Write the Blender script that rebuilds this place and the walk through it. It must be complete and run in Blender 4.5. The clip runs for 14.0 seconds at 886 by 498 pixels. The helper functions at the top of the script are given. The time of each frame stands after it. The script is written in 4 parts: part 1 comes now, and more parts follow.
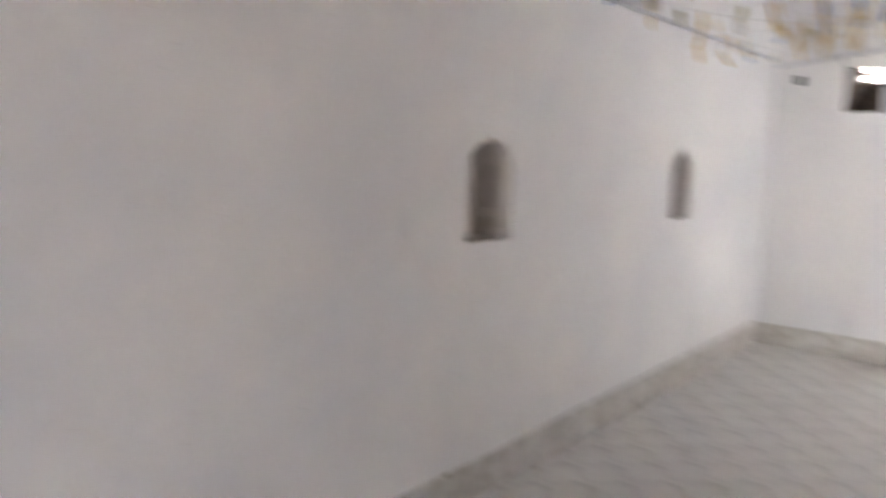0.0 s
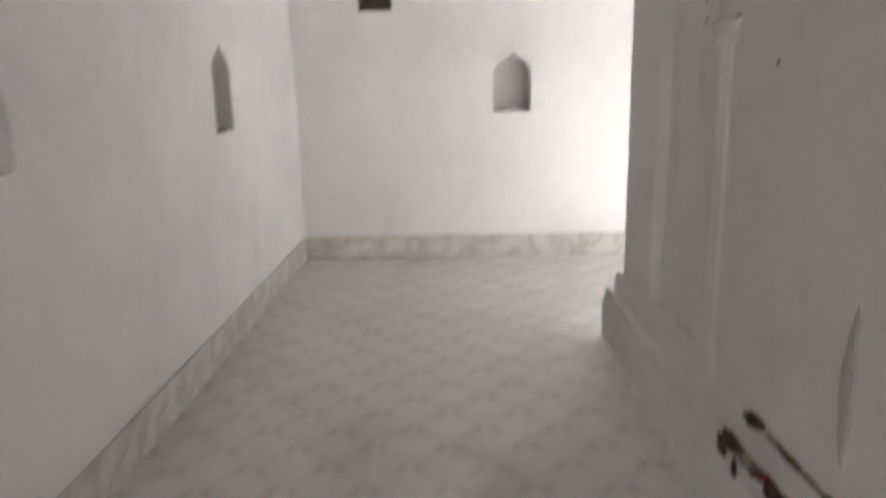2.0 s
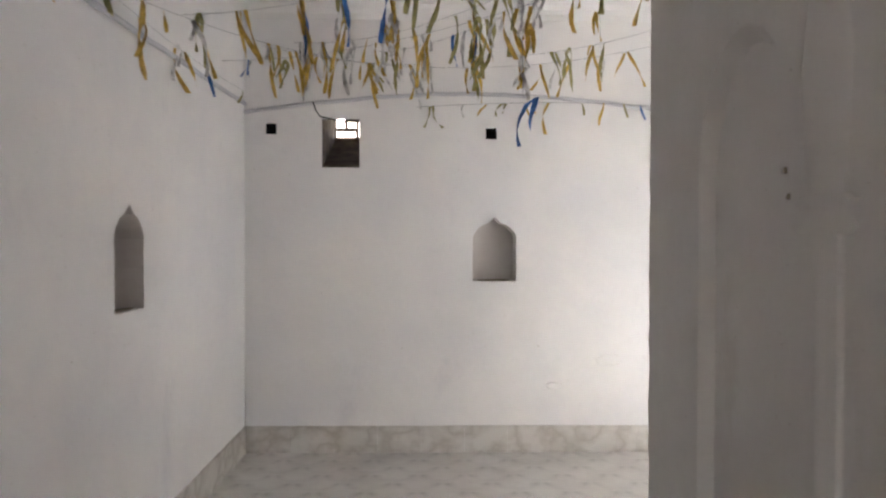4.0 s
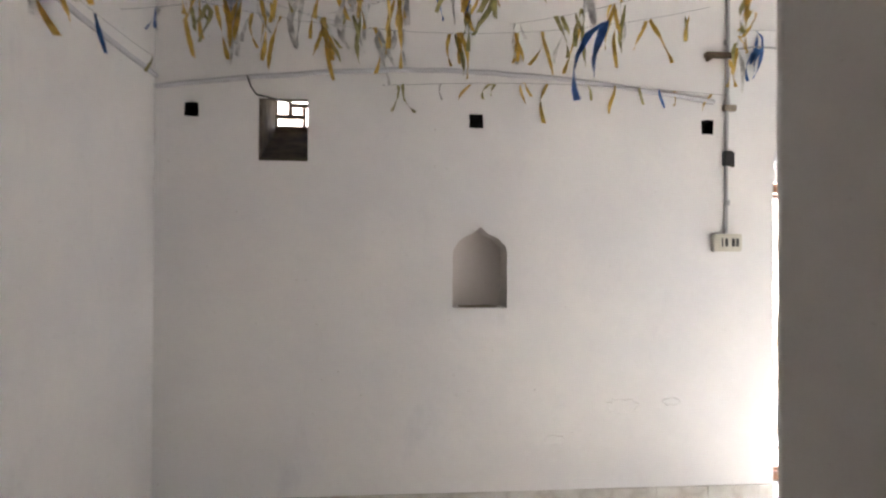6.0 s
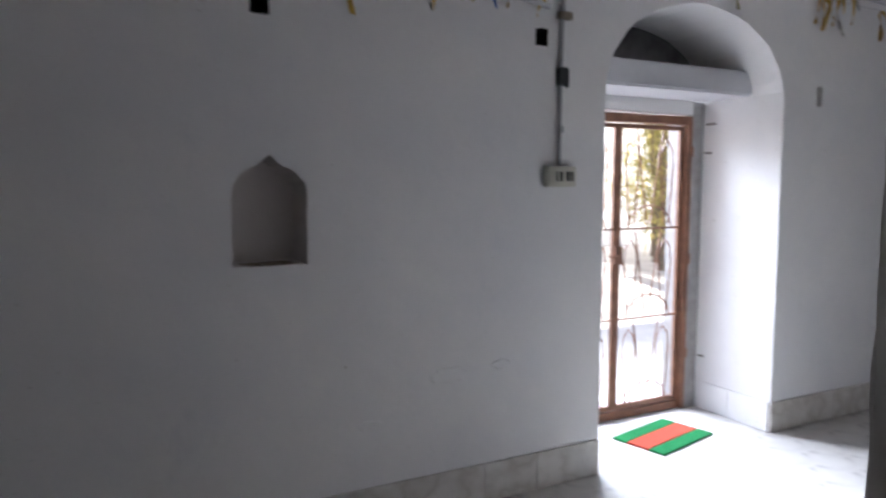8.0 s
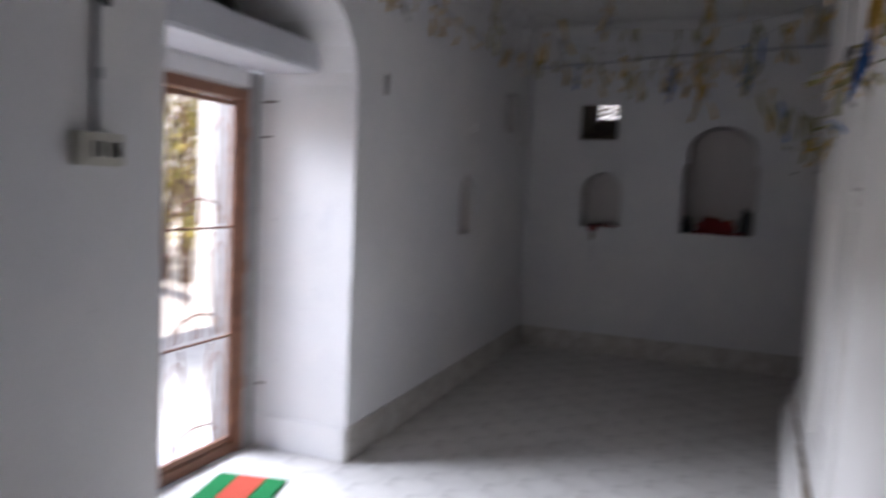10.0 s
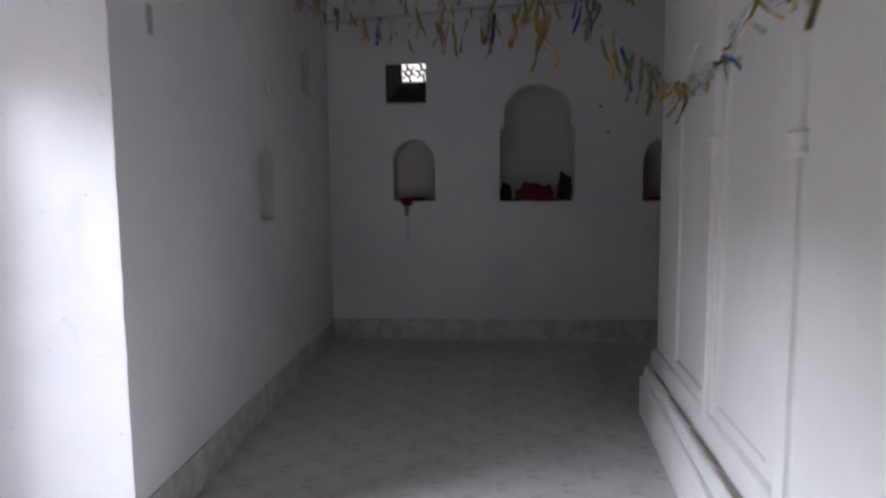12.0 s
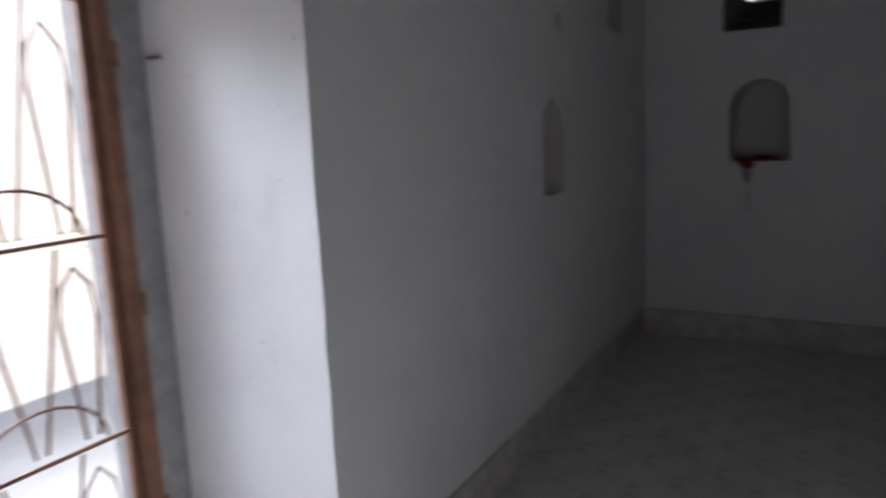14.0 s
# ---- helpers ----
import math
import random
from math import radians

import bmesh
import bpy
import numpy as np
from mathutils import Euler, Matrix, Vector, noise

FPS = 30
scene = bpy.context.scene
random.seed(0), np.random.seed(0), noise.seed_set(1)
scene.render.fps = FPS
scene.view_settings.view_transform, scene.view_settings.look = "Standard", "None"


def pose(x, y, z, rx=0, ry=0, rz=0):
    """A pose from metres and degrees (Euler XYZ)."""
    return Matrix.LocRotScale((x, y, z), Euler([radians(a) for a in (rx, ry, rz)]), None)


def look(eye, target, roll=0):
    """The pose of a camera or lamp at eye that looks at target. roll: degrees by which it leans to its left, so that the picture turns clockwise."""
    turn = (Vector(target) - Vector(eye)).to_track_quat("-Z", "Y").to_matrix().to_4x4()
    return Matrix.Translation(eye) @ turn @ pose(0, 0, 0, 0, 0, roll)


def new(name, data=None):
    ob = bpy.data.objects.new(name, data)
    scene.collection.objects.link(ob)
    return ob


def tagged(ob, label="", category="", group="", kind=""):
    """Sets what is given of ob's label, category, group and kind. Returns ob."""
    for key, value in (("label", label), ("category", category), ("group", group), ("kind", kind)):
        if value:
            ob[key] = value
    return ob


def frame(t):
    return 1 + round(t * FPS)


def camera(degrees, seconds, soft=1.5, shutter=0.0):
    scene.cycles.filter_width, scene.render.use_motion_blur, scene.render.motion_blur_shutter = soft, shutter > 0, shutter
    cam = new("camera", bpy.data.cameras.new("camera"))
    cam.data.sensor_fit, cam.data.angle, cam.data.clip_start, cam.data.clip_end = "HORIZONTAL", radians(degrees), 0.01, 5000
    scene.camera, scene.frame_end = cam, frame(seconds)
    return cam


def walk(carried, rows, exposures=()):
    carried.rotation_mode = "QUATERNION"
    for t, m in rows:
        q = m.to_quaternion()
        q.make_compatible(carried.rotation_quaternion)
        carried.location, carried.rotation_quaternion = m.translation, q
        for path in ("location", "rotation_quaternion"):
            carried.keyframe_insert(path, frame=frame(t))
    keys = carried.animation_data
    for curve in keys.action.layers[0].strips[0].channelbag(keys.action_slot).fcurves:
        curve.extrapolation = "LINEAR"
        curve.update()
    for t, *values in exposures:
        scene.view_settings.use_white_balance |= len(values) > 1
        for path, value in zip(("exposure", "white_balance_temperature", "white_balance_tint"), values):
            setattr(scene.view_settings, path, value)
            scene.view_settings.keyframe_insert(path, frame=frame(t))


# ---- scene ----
cam = camera(64.6, 14.0, soft=2.2, shutter=0.8)
PATH = [
    (0, (1.856, -6.439, 1.549), (0.564, -4.934, 1.291), 1.6),
    (0.5, (1.732, -6.437, 1.477), (0.984, -4.62, 1.104), -0.9),
    (1, (1.579, -6.285, 1.412), (0.979, -4.452, 0.884), -2.1),
    (1.5, (1.459, -6.062, 1.374), (1.083, -4.173, 0.836), -1.0),
    (2, (1.242, -5.79, 1.407), (1.216, -3.843, 0.956), -1.2),
    (2.5, (1.238, -5.619, 1.48), (1.27, -3.62, 1.442), -1.0),
    (3, (1.302, -5.39, 1.5), (1.312, -3.39, 1.486), -0.4),
    (5.3, (1.241, -4.255, 1.527), (1.366, -2.26, 1.469), 0.2),
    (5.5, (1.212, -4.141, 1.529), (1.371, -2.148, 1.485), -0.5),
    (6, (1.153, -3.844, 1.485), (1.353, -1.854, 1.508), 0.3),
    (6.5, (1.127, -3.53, 1.51), (1.453, -1.557, 1.504), 1.4),
    (7, (0.979, -3.197, 1.55), (1.627, -1.306, 1.513), -0.6),
    (7.2, (0.99, -3.116, 1.536), (1.694, -1.245, 1.462), -0.5),
    (9.3, (1.331, -2.112, 1.542), (2.909, -0.9, 1.343), 0.2),
    (9.5, (1.397, -1.962, 1.501), (3.101, -0.922, 1.37), -0.6),
    (9.8, (1.486, -1.838, 1.517), (3.272, -0.959, 1.323), 1.5),
    (10, (1.556, -1.793, 1.5), (3.413, -1.067, 1.333), 2.7),
    (10.5, (1.591, -1.712, 1.489), (3.563, -1.38, 1.422), 0.1),
    (11, (1.769, -1.549, 1.463), (3.753, -1.326, 1.344), -0.7),
    (11.5, (2.045, -1.469, 1.495), (4.032, -1.272, 1.38), -1.6),
    (12, (2.349, -1.327, 1.458), (4.334, -1.21, 1.242), -0.5),
    (12.5, (2.774, -1.081, 1.474), (4.752, -1.049, 1.179), -2.1),
    (13, (3.142, -1.013, 1.538), (5.079, -0.705, 1.147), -2.8),
    (13.5, (3.413, -0.971, 1.521), (5.284, -0.395, 1.115), -2.2),
    (14, (3.397, -1.181, 1.502), (5.112, -0.208, 1.17), -2.5),
]
EXPOSURES = [
    (0, 3.99, 6550, 19),
    (0.5, 3.85, 6600, 19),
    (1.5, 3.80, 6700, 20),
    (2, 3.72, 6750, 18),
    (3, 3.45, 6750, 18),
    (5.3, 3.08, 6850, 19),
    (6, 2.91, 6950, 19),
    (6.5, 2.47, 6400, 19),
    (7, 1.75, 6050, 18),
    (7.2, 1.55, 5980, 18),
    (9.3, 0.90, 6000, 20),
    (10, 0.72, 6100, 21),
    (11, 0.64, 6150, 21),
    (11.5, 0.78, 6100, 21),
    (12.5, 0.88, 6050, 20),
    (13, 0.92, 6100, 19),
    (13.5, 0.76, 6050, 19),
    (14, 0.15, 6080, 18),
]
walk(cam, [(t, look(eye, target, roll)) for t, eye, target, roll in PATH], EXPOSURES)

# ---------------------------------------------------------------- light
world = bpy.data.worlds.new("sky")
scene.world = world
world.use_nodes = True
wn = world.node_tree
sky = wn.nodes.new("ShaderNodeTexSky")
sky.sky_type = 'NISHITA'
sky.sun_disc = False
sky.sun_elevation = radians(48)
sky.sun_rotation = radians(200)
wn.links.new(sky.outputs[0], wn.nodes["Background"].inputs[0])
wn.nodes["Background"].inputs[1].default_value = 0.15

sun_data = bpy.data.lights.new("sun", 'SUN')
sun_data.energy = 5.0
sun_data.angle = radians(0.6)
sun_data.color = (1.0, 0.95, 0.86)
sun = new("sun", sun_data)
# the sun stands behind the building, high over the court
sun.matrix_world = look((0, 0, 0), (0.35, 0.80, -1.05))

sky_lamp_data = bpy.data.lights.new("door_daylight", 'AREA')
sky_lamp_data.shape = 'RECTANGLE'
sky_lamp_data.size, sky_lamp_data.size_y = 3.3, 1.5
sky_lamp_data.spread = radians(100)
sky_lamp_data.energy = 205
sky_lamp_data.color = (0.86, 0.94, 1.0)
sky_lamp = new("door_daylight", sky_lamp_data)
sky_lamp.matrix_world = look((4.22, 3.1, 3.08), (4.2, 0.4, 1.5))


# ---------------------------------------------------------------- materials
class Nodes:
    """Short hand for a material's node tree."""

    def __init__(self, name):
        self.mat = bpy.data.materials.new(name)
        self.mat.use_nodes = True
        self.tree = self.mat.node_tree
        self.bsdf = self.tree.nodes["Principled BSDF"]
        self.co = self.add("ShaderNodeTexCoord").outputs["Object"]
        geo = self.add("ShaderNodeNewGeometry")
        self.world_co = geo.outputs["Position"]
        self.island = geo.outputs["Random Per Island"]

    def add(self, kind, **props):
        node = self.tree.nodes.new(kind)
        for key, value in props.items():
            raise ValueError(key)
        return node

    def link(self, a, b):
        self.tree.links.new(a, b)

    def noise(self, scale, detail=4.0, rough=0.55, co=None, stretch=None):
        co = co or self.world_co
        if stretch:
            mp = self.tree.nodes.new("ShaderNodeMapping")
            mp.inputs["Scale"].default_value = stretch
            self.link(co, mp.inputs[0])
            co = mp.outputs[0]
        n = self.tree.nodes.new("ShaderNodeTexNoise")
        n.inputs["Scale"].default_value = scale
        n.inputs["Detail"].default_value = detail
        n.inputs["Roughness"].default_value = rough
        self.link(co, n.inputs["Vector"])
        return n.outputs["Fac"]

    def ramp(self, fac, stops):
        r = self.tree.nodes.new("ShaderNodeValToRGB")
        el = r.color_ramp.elements
        while len(el) < len(stops):
            el.new(0.5)
        for e, (p, c) in zip(el, stops):
            e.position = p
            e.color = (*c, 1.0) if len(c) == 3 else c
        self.link(fac, r.inputs[0])
        return r.outputs[0]

    def mix(self, fac, a, b, blend='MIX'):
        m = self.tree.nodes.new("ShaderNodeMix")
        m.data_type = 'RGBA'
        m.blend_type = blend
        for socket, v in ((m.inputs[0], fac), (m.inputs[6], a), (m.inputs[7], b)):
            if isinstance(v, (int, float)):
                socket.default_value = v
            elif isinstance(v, tuple):
                socket.default_value = (*v, 1.0)
            else:
                self.link(v, socket)
        return m.outputs[2]

    def math(self, op, a, b=0.0):
        m = self.tree.nodes.new("ShaderNodeMath")
        m.operation = op
        for socket, v in ((m.inputs[0], a), (m.inputs[1], b)):
            if isinstance(v, (int, float)):
                socket.default_value = v
            else:
                self.link(v, socket)
        return m.outputs[0]

    def color(self, socket):
        self.link(socket, self.bsdf.inputs["Base Color"])

    def bump(self, height, strength=0.2, distance=0.01):
        b = self.tree.nodes.new("ShaderNodeBump")
        b.inputs["Strength"].default_value = strength
        b.inputs["Distance"].default_value = distance
        self.link(height, b.inputs["Height"])
        self.link(b.outputs[0], self.bsdf.inputs["Normal"])

    def surface(self, rough, metal=0.0, spec=0.5):
        self.bsdf.inputs["Roughness"].default_value = rough
        self.bsdf.inputs["Metallic"].default_value = metal
        self.bsdf.inputs["Specular IOR Level"].default_value = spec
        return self.mat


def plaster(name, light, dark, stain=(0.52, 0.5, 0.47), wave=0.5):
    """Brushed whitewash over uneven hand-laid plaster, with faint damp patches."""
    n = Nodes(name)
    patches = n.noise(0.9, 5, 0.6)
    fine = n.noise(7, 6, 0.65)
    c = n.ramp(patches, [(0.32, dark), (0.62, light)])
    c = n.mix(n.ramp(fine, [(0.35, (0.0, 0.0, 0.0)), (0.75, (0.30, 0.30, 0.30))]), c, dark)
    damp = n.ramp(n.noise(2.3, 6, 0.7, stretch=(1, 1, 0.45)), [(0.60, (0, 0, 0)), (0.78, (0.5, 0.5, 0.5))])
    c = n.mix(damp, c, stain)
    specks = n.ramp(n.noise(46, 2, 0.5), [(0.72, (0, 0, 0)), (0.76, (0.5, 0.5, 0.5))])
    c = n.mix(specks, c, (0.42, 0.38, 0.33))
    n.color(c)
    low = n.noise(2.2, 3, 0.5)
    mid = n.noise(16, 4, 0.6)
    brush = n.noise(60, 3, 0.6, stretch=(1, 1, 0.25))
    h = n.math('ADD', n.math('MULTIPLY', low, 3.0 * wave), n.math('ADD', n.math('MULTIPLY', mid, 0.5), n.math('MULTIPLY', brush, 0.12)))
    n.bump(h, 0.35, 0.012)
    return n.surface(0.85, spec=0.25)


def plain(name, light, dark, rough=0.6, metal=0.0, scale=20.0, bump=0.1, spec=0.5):
    n = Nodes(name)
    n.color(n.ramp(n.noise(scale, 5, 0.6), [(0.3, dark), (0.7, light)]))
    n.bump(n.noise(scale * 4, 3, 0.6), bump, 0.004)
    return n.surface(rough, metal, spec)


WHITEWASH = plaster("whitewash", (0.87, 0.85, 0.825), (0.755, 0.755, 0.765), stain=(0.60, 0.60, 0.63))
CEILING = plaster("ceiling_limewash", (0.85, 0.838, 0.82), (0.77, 0.757, 0.74), stain=(0.45, 0.47, 0.52))
SHRINE = plaster("shrine_limewash", (0.72, 0.70, 0.665), (0.63, 0.605, 0.57), stain=(0.47, 0.42, 0.35), wave=0.8)
# lining of niches and east sockets: their inner shade put into darker limewash
NICHE = plaster("shaded_niche_limewash", (0.74, 0.70, 0.67), (0.64, 0.60, 0.575), stain=(0.40, 0.36, 0.33))
TYMPANUM = plain("dark_grey_plaster", (0.27, 0.265, 0.265), (0.09, 0.088, 0.09), 0.95, scale=4, bump=0.4, spec=0.1)
SLAB = plaster("lintel_limewash", (0.66, 0.66, 0.68), (0.54, 0.54, 0.56))
DIRT = plain("brown_grime", (0.16, 0.12, 0.08), (0.035, 0.025, 0.02), 0.95, scale=35, bump=0.4, spec=0.1)
OLIVE_CRUST = plain("olive_brown_crust", (0.22, 0.17, 0.075), (0.07, 0.05, 0.03), 0.95, scale=45, bump=0.5, spec=0.1)
DUST = plain("grey_brown_dust", (0.36, 0.31, 0.25), (0.22, 0.18, 0.14), 0.95, scale=30, bump=0.4, spec=0.1)
HOLE = plain("dark_socket", (0.02, 0.018, 0.016), (0.01, 0.01, 0.01), 0.95, scale=20, spec=0.05)
OLD_STONE = plain("weathered_vent_stone", (0.24, 0.19, 0.135), (0.09, 0.07, 0.05), 0.9, scale=9, bump=0.4, spec=0.2)
RUST = plain("brown_iron_paint", (0.30, 0.14, 0.08), (0.17, 0.08, 0.05), 0.55, scale=14, bump=0.2)
# whitewash of the door rebate, with the shade put into a greyer colour
REBATE_SHADE = plain("shaded_rebate_whitewash", (0.42, 0.41, 0.40), (0.30, 0.29, 0.28), 0.95, scale=14, bump=0.4, spec=0.1)
IRON = plain("grey_iron", (0.22, 0.20, 0.18), (0.12, 0.09, 0.07), 0.5, 0.6, scale=30)
VERMILION = plain("vermilion_powder", (0.28, 0.03, 0.03), (0.10, 0.012, 0.014), 0.95, scale=40, bump=0.5, spec=0.1)
RED_CLOTH = plain("red_cloth", (0.30, 0.022, 0.018), (0.15, 0.012, 0.012), 0.8, scale=60, bump=0.3)
PALE_CLOTH = plain("pale_cloth", (0.5, 0.48, 0.45), (0.34, 0.32, 0.3), 0.85, scale=50, bump=0.3)
DARK_CLOTH = plain("dark_cloth", (0.04, 0.045, 0.05), (0.015, 0.015, 0.018), 0.85, scale=50, bump=0.3)
PVC = plain("grey_pvc", (0.45, 0.45, 0.46), (0.34, 0.34, 0.35), 0.5, scale=8)
IVORY = plain("ivory_plastic", (0.66, 0.64, 0.55), (0.56, 0.54, 0.46), 0.4, scale=10)
BLACK = plain("black_plastic", (0.03, 0.03, 0.03), (0.018, 0.018, 0.018), 0.45, scale=10)
CORD = plain("grey_cord", (0.28, 0.28, 0.29), (0.16, 0.16, 0.17), 0.9, scale=40)
GREEN_PILE = plain("green_mat_pile", (0.02, 0.22, 0.07), (0.012, 0.12, 0.04), 0.95, scale=120, bump=0.8, spec=0.1)
RED_PILE = plain("coral_mat_pile", (0.52, 0.095, 0.055), (0.38, 0.06, 0.04), 0.95, scale=120, bump=0.8, spec=0.1)
# grey limewash for the painted shade of a panel edge
PANEL_SHADE = plain("shaded_panel_edge_limewash", (0.50, 0.475, 0.44), (0.40, 0.38, 0.345), 0.9, scale=18, bump=0.2, spec=0.2)
COURT = plain("dusty_court_concrete", (0.66, 0.62, 0.55), (0.54, 0.50, 0.44), 0.9, scale=2.5, bump=0.4, spec=0.2)
BARK = plain("bark", (0.20, 0.15, 0.10), (0.09, 0.065, 0.045), 0.9, scale=16, bump=0.6)
BRICK_OUT = plaster("court_wall_limewash", (0.84, 0.82, 0.76), (0.72, 0.69, 0.63), stain=(0.62, 0.58, 0.50))


def leaf_material():
    n = Nodes("yellow_green_leaf")
    n.color(n.ramp(n.island, [(0.0, (0.14, 0.15, 0.03)), (0.5, (0.30, 0.25, 0.05)), (1.0, (0.46, 0.36, 0.11))]))
    n.bsdf.inputs["Transmission Weight"].default_value = 0.0
    return n.surface(0.6)


LEAF = leaf_material()


def foil(name, light, dark):
    n = Nodes(name)
    n.color(n.ramp(n.noise(30, 2, 0.5), [(0.35, dark), (0.65, light)]))
    n.bump(n.noise(55, 3, 0.6), 0.5, 0.01)
    return n.surface(0.35, 0.35)


GOLD_FOIL = foil("gold_foil", (0.74, 0.52, 0.13), (0.50, 0.33, 0.08))
SILVER_FOIL = foil("silver_foil", (0.78, 0.77, 0.74), (0.46, 0.45, 0.44))
BLUE_FOIL = foil("blue_foil", (0.07, 0.22, 0.55), (0.04, 0.12, 0.35))
OLIVE_FOIL = foil("olive_foil", (0.46, 0.42, 0.18), (0.28, 0.26, 0.11))

TILE = 0.305


def tile_material(name, light, dark, mark, mark_amount):
    """Glazed ceramic tile with a printed scallop pattern of soft grey arcs."""
    n = Nodes(name)
    sep = n.add("ShaderNodeSeparateXYZ")
    n.link(n.world_co, sep.inputs[0])

    def cell(socket, shift):
        return n.math('SUBTRACT', n.math('FRACT', n.math('ADD', n.math('DIVIDE', socket, TILE), shift)), 0.5)

    wob = n.math('MULTIPLY', n.math('SUBTRACT', n.noise(9, 2, 0.5), 0.5), 0.10)

    def arcs(sx, sy, radius):
        px, py = cell(sep.outputs[0], sx), cell(sep.outputs[1], sy)
        d = n.math('SQRT', n.math('ADD', n.math('MULTIPLY', px, px), n.math('MULTIPLY', py, py)))
        ring = n.math('ABSOLUTE', n.math('SUBTRACT', n.math('ADD', d, wob), radius))
        ring = n.ramp(ring, [(0.0, (1, 1, 1)), (0.05, (0.5, 0.5, 0.5)), (0.15, (0, 0, 0))])
        # only the near half of each arc is drawn, darkest at its ends
        gate = n.ramp(n.math('ADD', py, 0.5), [(0.12, (0.25, 0.25, 0.25)), (0.26, (0.35, 0.35, 0.35)), (0.42, (1, 1, 1)), (0.52, (0, 0, 0))])
        return n.math('MULTIPLY', ring, gate)

    marks = n.math('MAXIMUM', arcs(0.0, 0.0, 0.40), arcs(0.5, 0.5, 0.40))
    cloud = n.noise(14, 4, 0.6)
    base = n.ramp(n.noise(5, 5, 0.6), [(0.3, dark), (0.7, light)])
    vary = n.add("ShaderNodeObjectInfo").outputs["Random"]
    base = n.mix(n.math('MULTIPLY', vary, 0.02), base, dark)
    amount = n.math('MULTIPLY', n.math('MULTIPLY', marks, mark_amount), n.math('ADD', cloud, 0.35))
    c = n.mix(amount, base, mark)
    grime = n.ramp(n.noise(1.6, 6, 0.7), [(0.5, (0, 0, 0)), (0.8, (0.45, 0.45, 0.45))])
    c = n.mix(grime, c, (0.33, 0.31, 0.28))
    n.color(c)
    n.bump(n.noise(30, 3, 0.6), 0.06, 0.004)
    n.link(n.ramp(n.noise(3, 5, 0.65), [(0.3, (0.28, 0.28, 0.28)), (0.7, (0.5, 0.5, 0.5))]), n.bsdf.inputs["Roughness"])
    n.bsdf.inputs["Specular IOR Level"].default_value = 0.4
    return n.mat


FLOOR_TILE = tile_material("floor_tile_glaze", (0.67, 0.645, 0.61), (0.59, 0.565, 0.53), (0.34, 0.32, 0.30), 0.75)
GROUT = plain("dusty_grout", (0.60, 0.58, 0.55), (0.52, 0.50, 0.47), 0.95, scale=25)


def marble_tile():
    n = Nodes("skirting_tile_glaze")
    base = n.ramp(n.noise(3, 5, 0.6), [(0.3, (0.60, 0.575, 0.53)), (0.7, (0.70, 0.675, 0.63))])
    v = n.noise(4.2, 3, 0.5, stretch=(1, 1, 1.2))
    vein = n.ramp(n.math('ABSOLUTE', n.math('SUBTRACT', v, 0.5)), [(0.0, (0.62, 0.62, 0.62)), (0.04, (0.36, 0.36, 0.36)), (0.13, (0, 0, 0))])
    n.color(n.mix(vein, base, (0.40, 0.36, 0.31)))
    n.bump(n.noise(40, 2, 0.5), 0.04, 0.003)
    return n.surface(0.42)


SKIRT_TILE = marble_tile()


# ---------------------------------------------------------------- mesh helpers
def mesh_of(bm, name):
    me = bpy.data.meshes.new(name)
    bmesh.ops.recalc_face_normals(bm, faces=bm.faces)
    bm.to_mesh(me)
    bm.free()
    return me


def part(name, bm, material, parent=None, label=""):
    """Links a bmesh (or a ready mesh) as one mesh object under a thing or part."""
    me = mesh_of(bm, name) if isinstance(bm, bmesh.types.BMesh) else bm
    if not me.materials:
        me.materials.append(material)
    ob = new(name, me)
    if parent:
        ob.parent = parent
    return tagged(ob, label)


def thing(name, label, category, group="", kind="", at=(0, 0, 0)):
    ob = new(name)
    ob.empty_display_size = 0.1
    ob.location = at
    return tagged(ob, label, category, group, kind)


def smooth(ob, angle=40):
    for p in ob.data.polygons:
        p.use_smooth = True
    ob.data.set_sharp_from_angle(angle=radians(angle))
    return ob


def box(bm, x0, x1, y0, y1, z0, z1, bevel=0.0, m=None):
    c = bmesh.ops.create_cube(bm, size=1.0)["verts"]
    for v in c:
        v.co = Vector(((x0 + x1) / 2 + v.co.x * (x1 - x0), (y0 + y1) / 2 + v.co.y * (y1 - y0), (z0 + z1) / 2 + v.co.z * (z1 - z0)))
    if bevel:
        edges = list({e for v in c for e in v.link_edges})
        made = bmesh.ops.bevel(bm, geom=edges, offset=bevel, segments=2, affect='EDGES', clamp_overlap=True)
        c = list({v for f in made["faces"] for v in f.verts} | {v for v in c if v.is_valid})
    if m:
        for v in c:
            v.co = m @ v.co
    return c


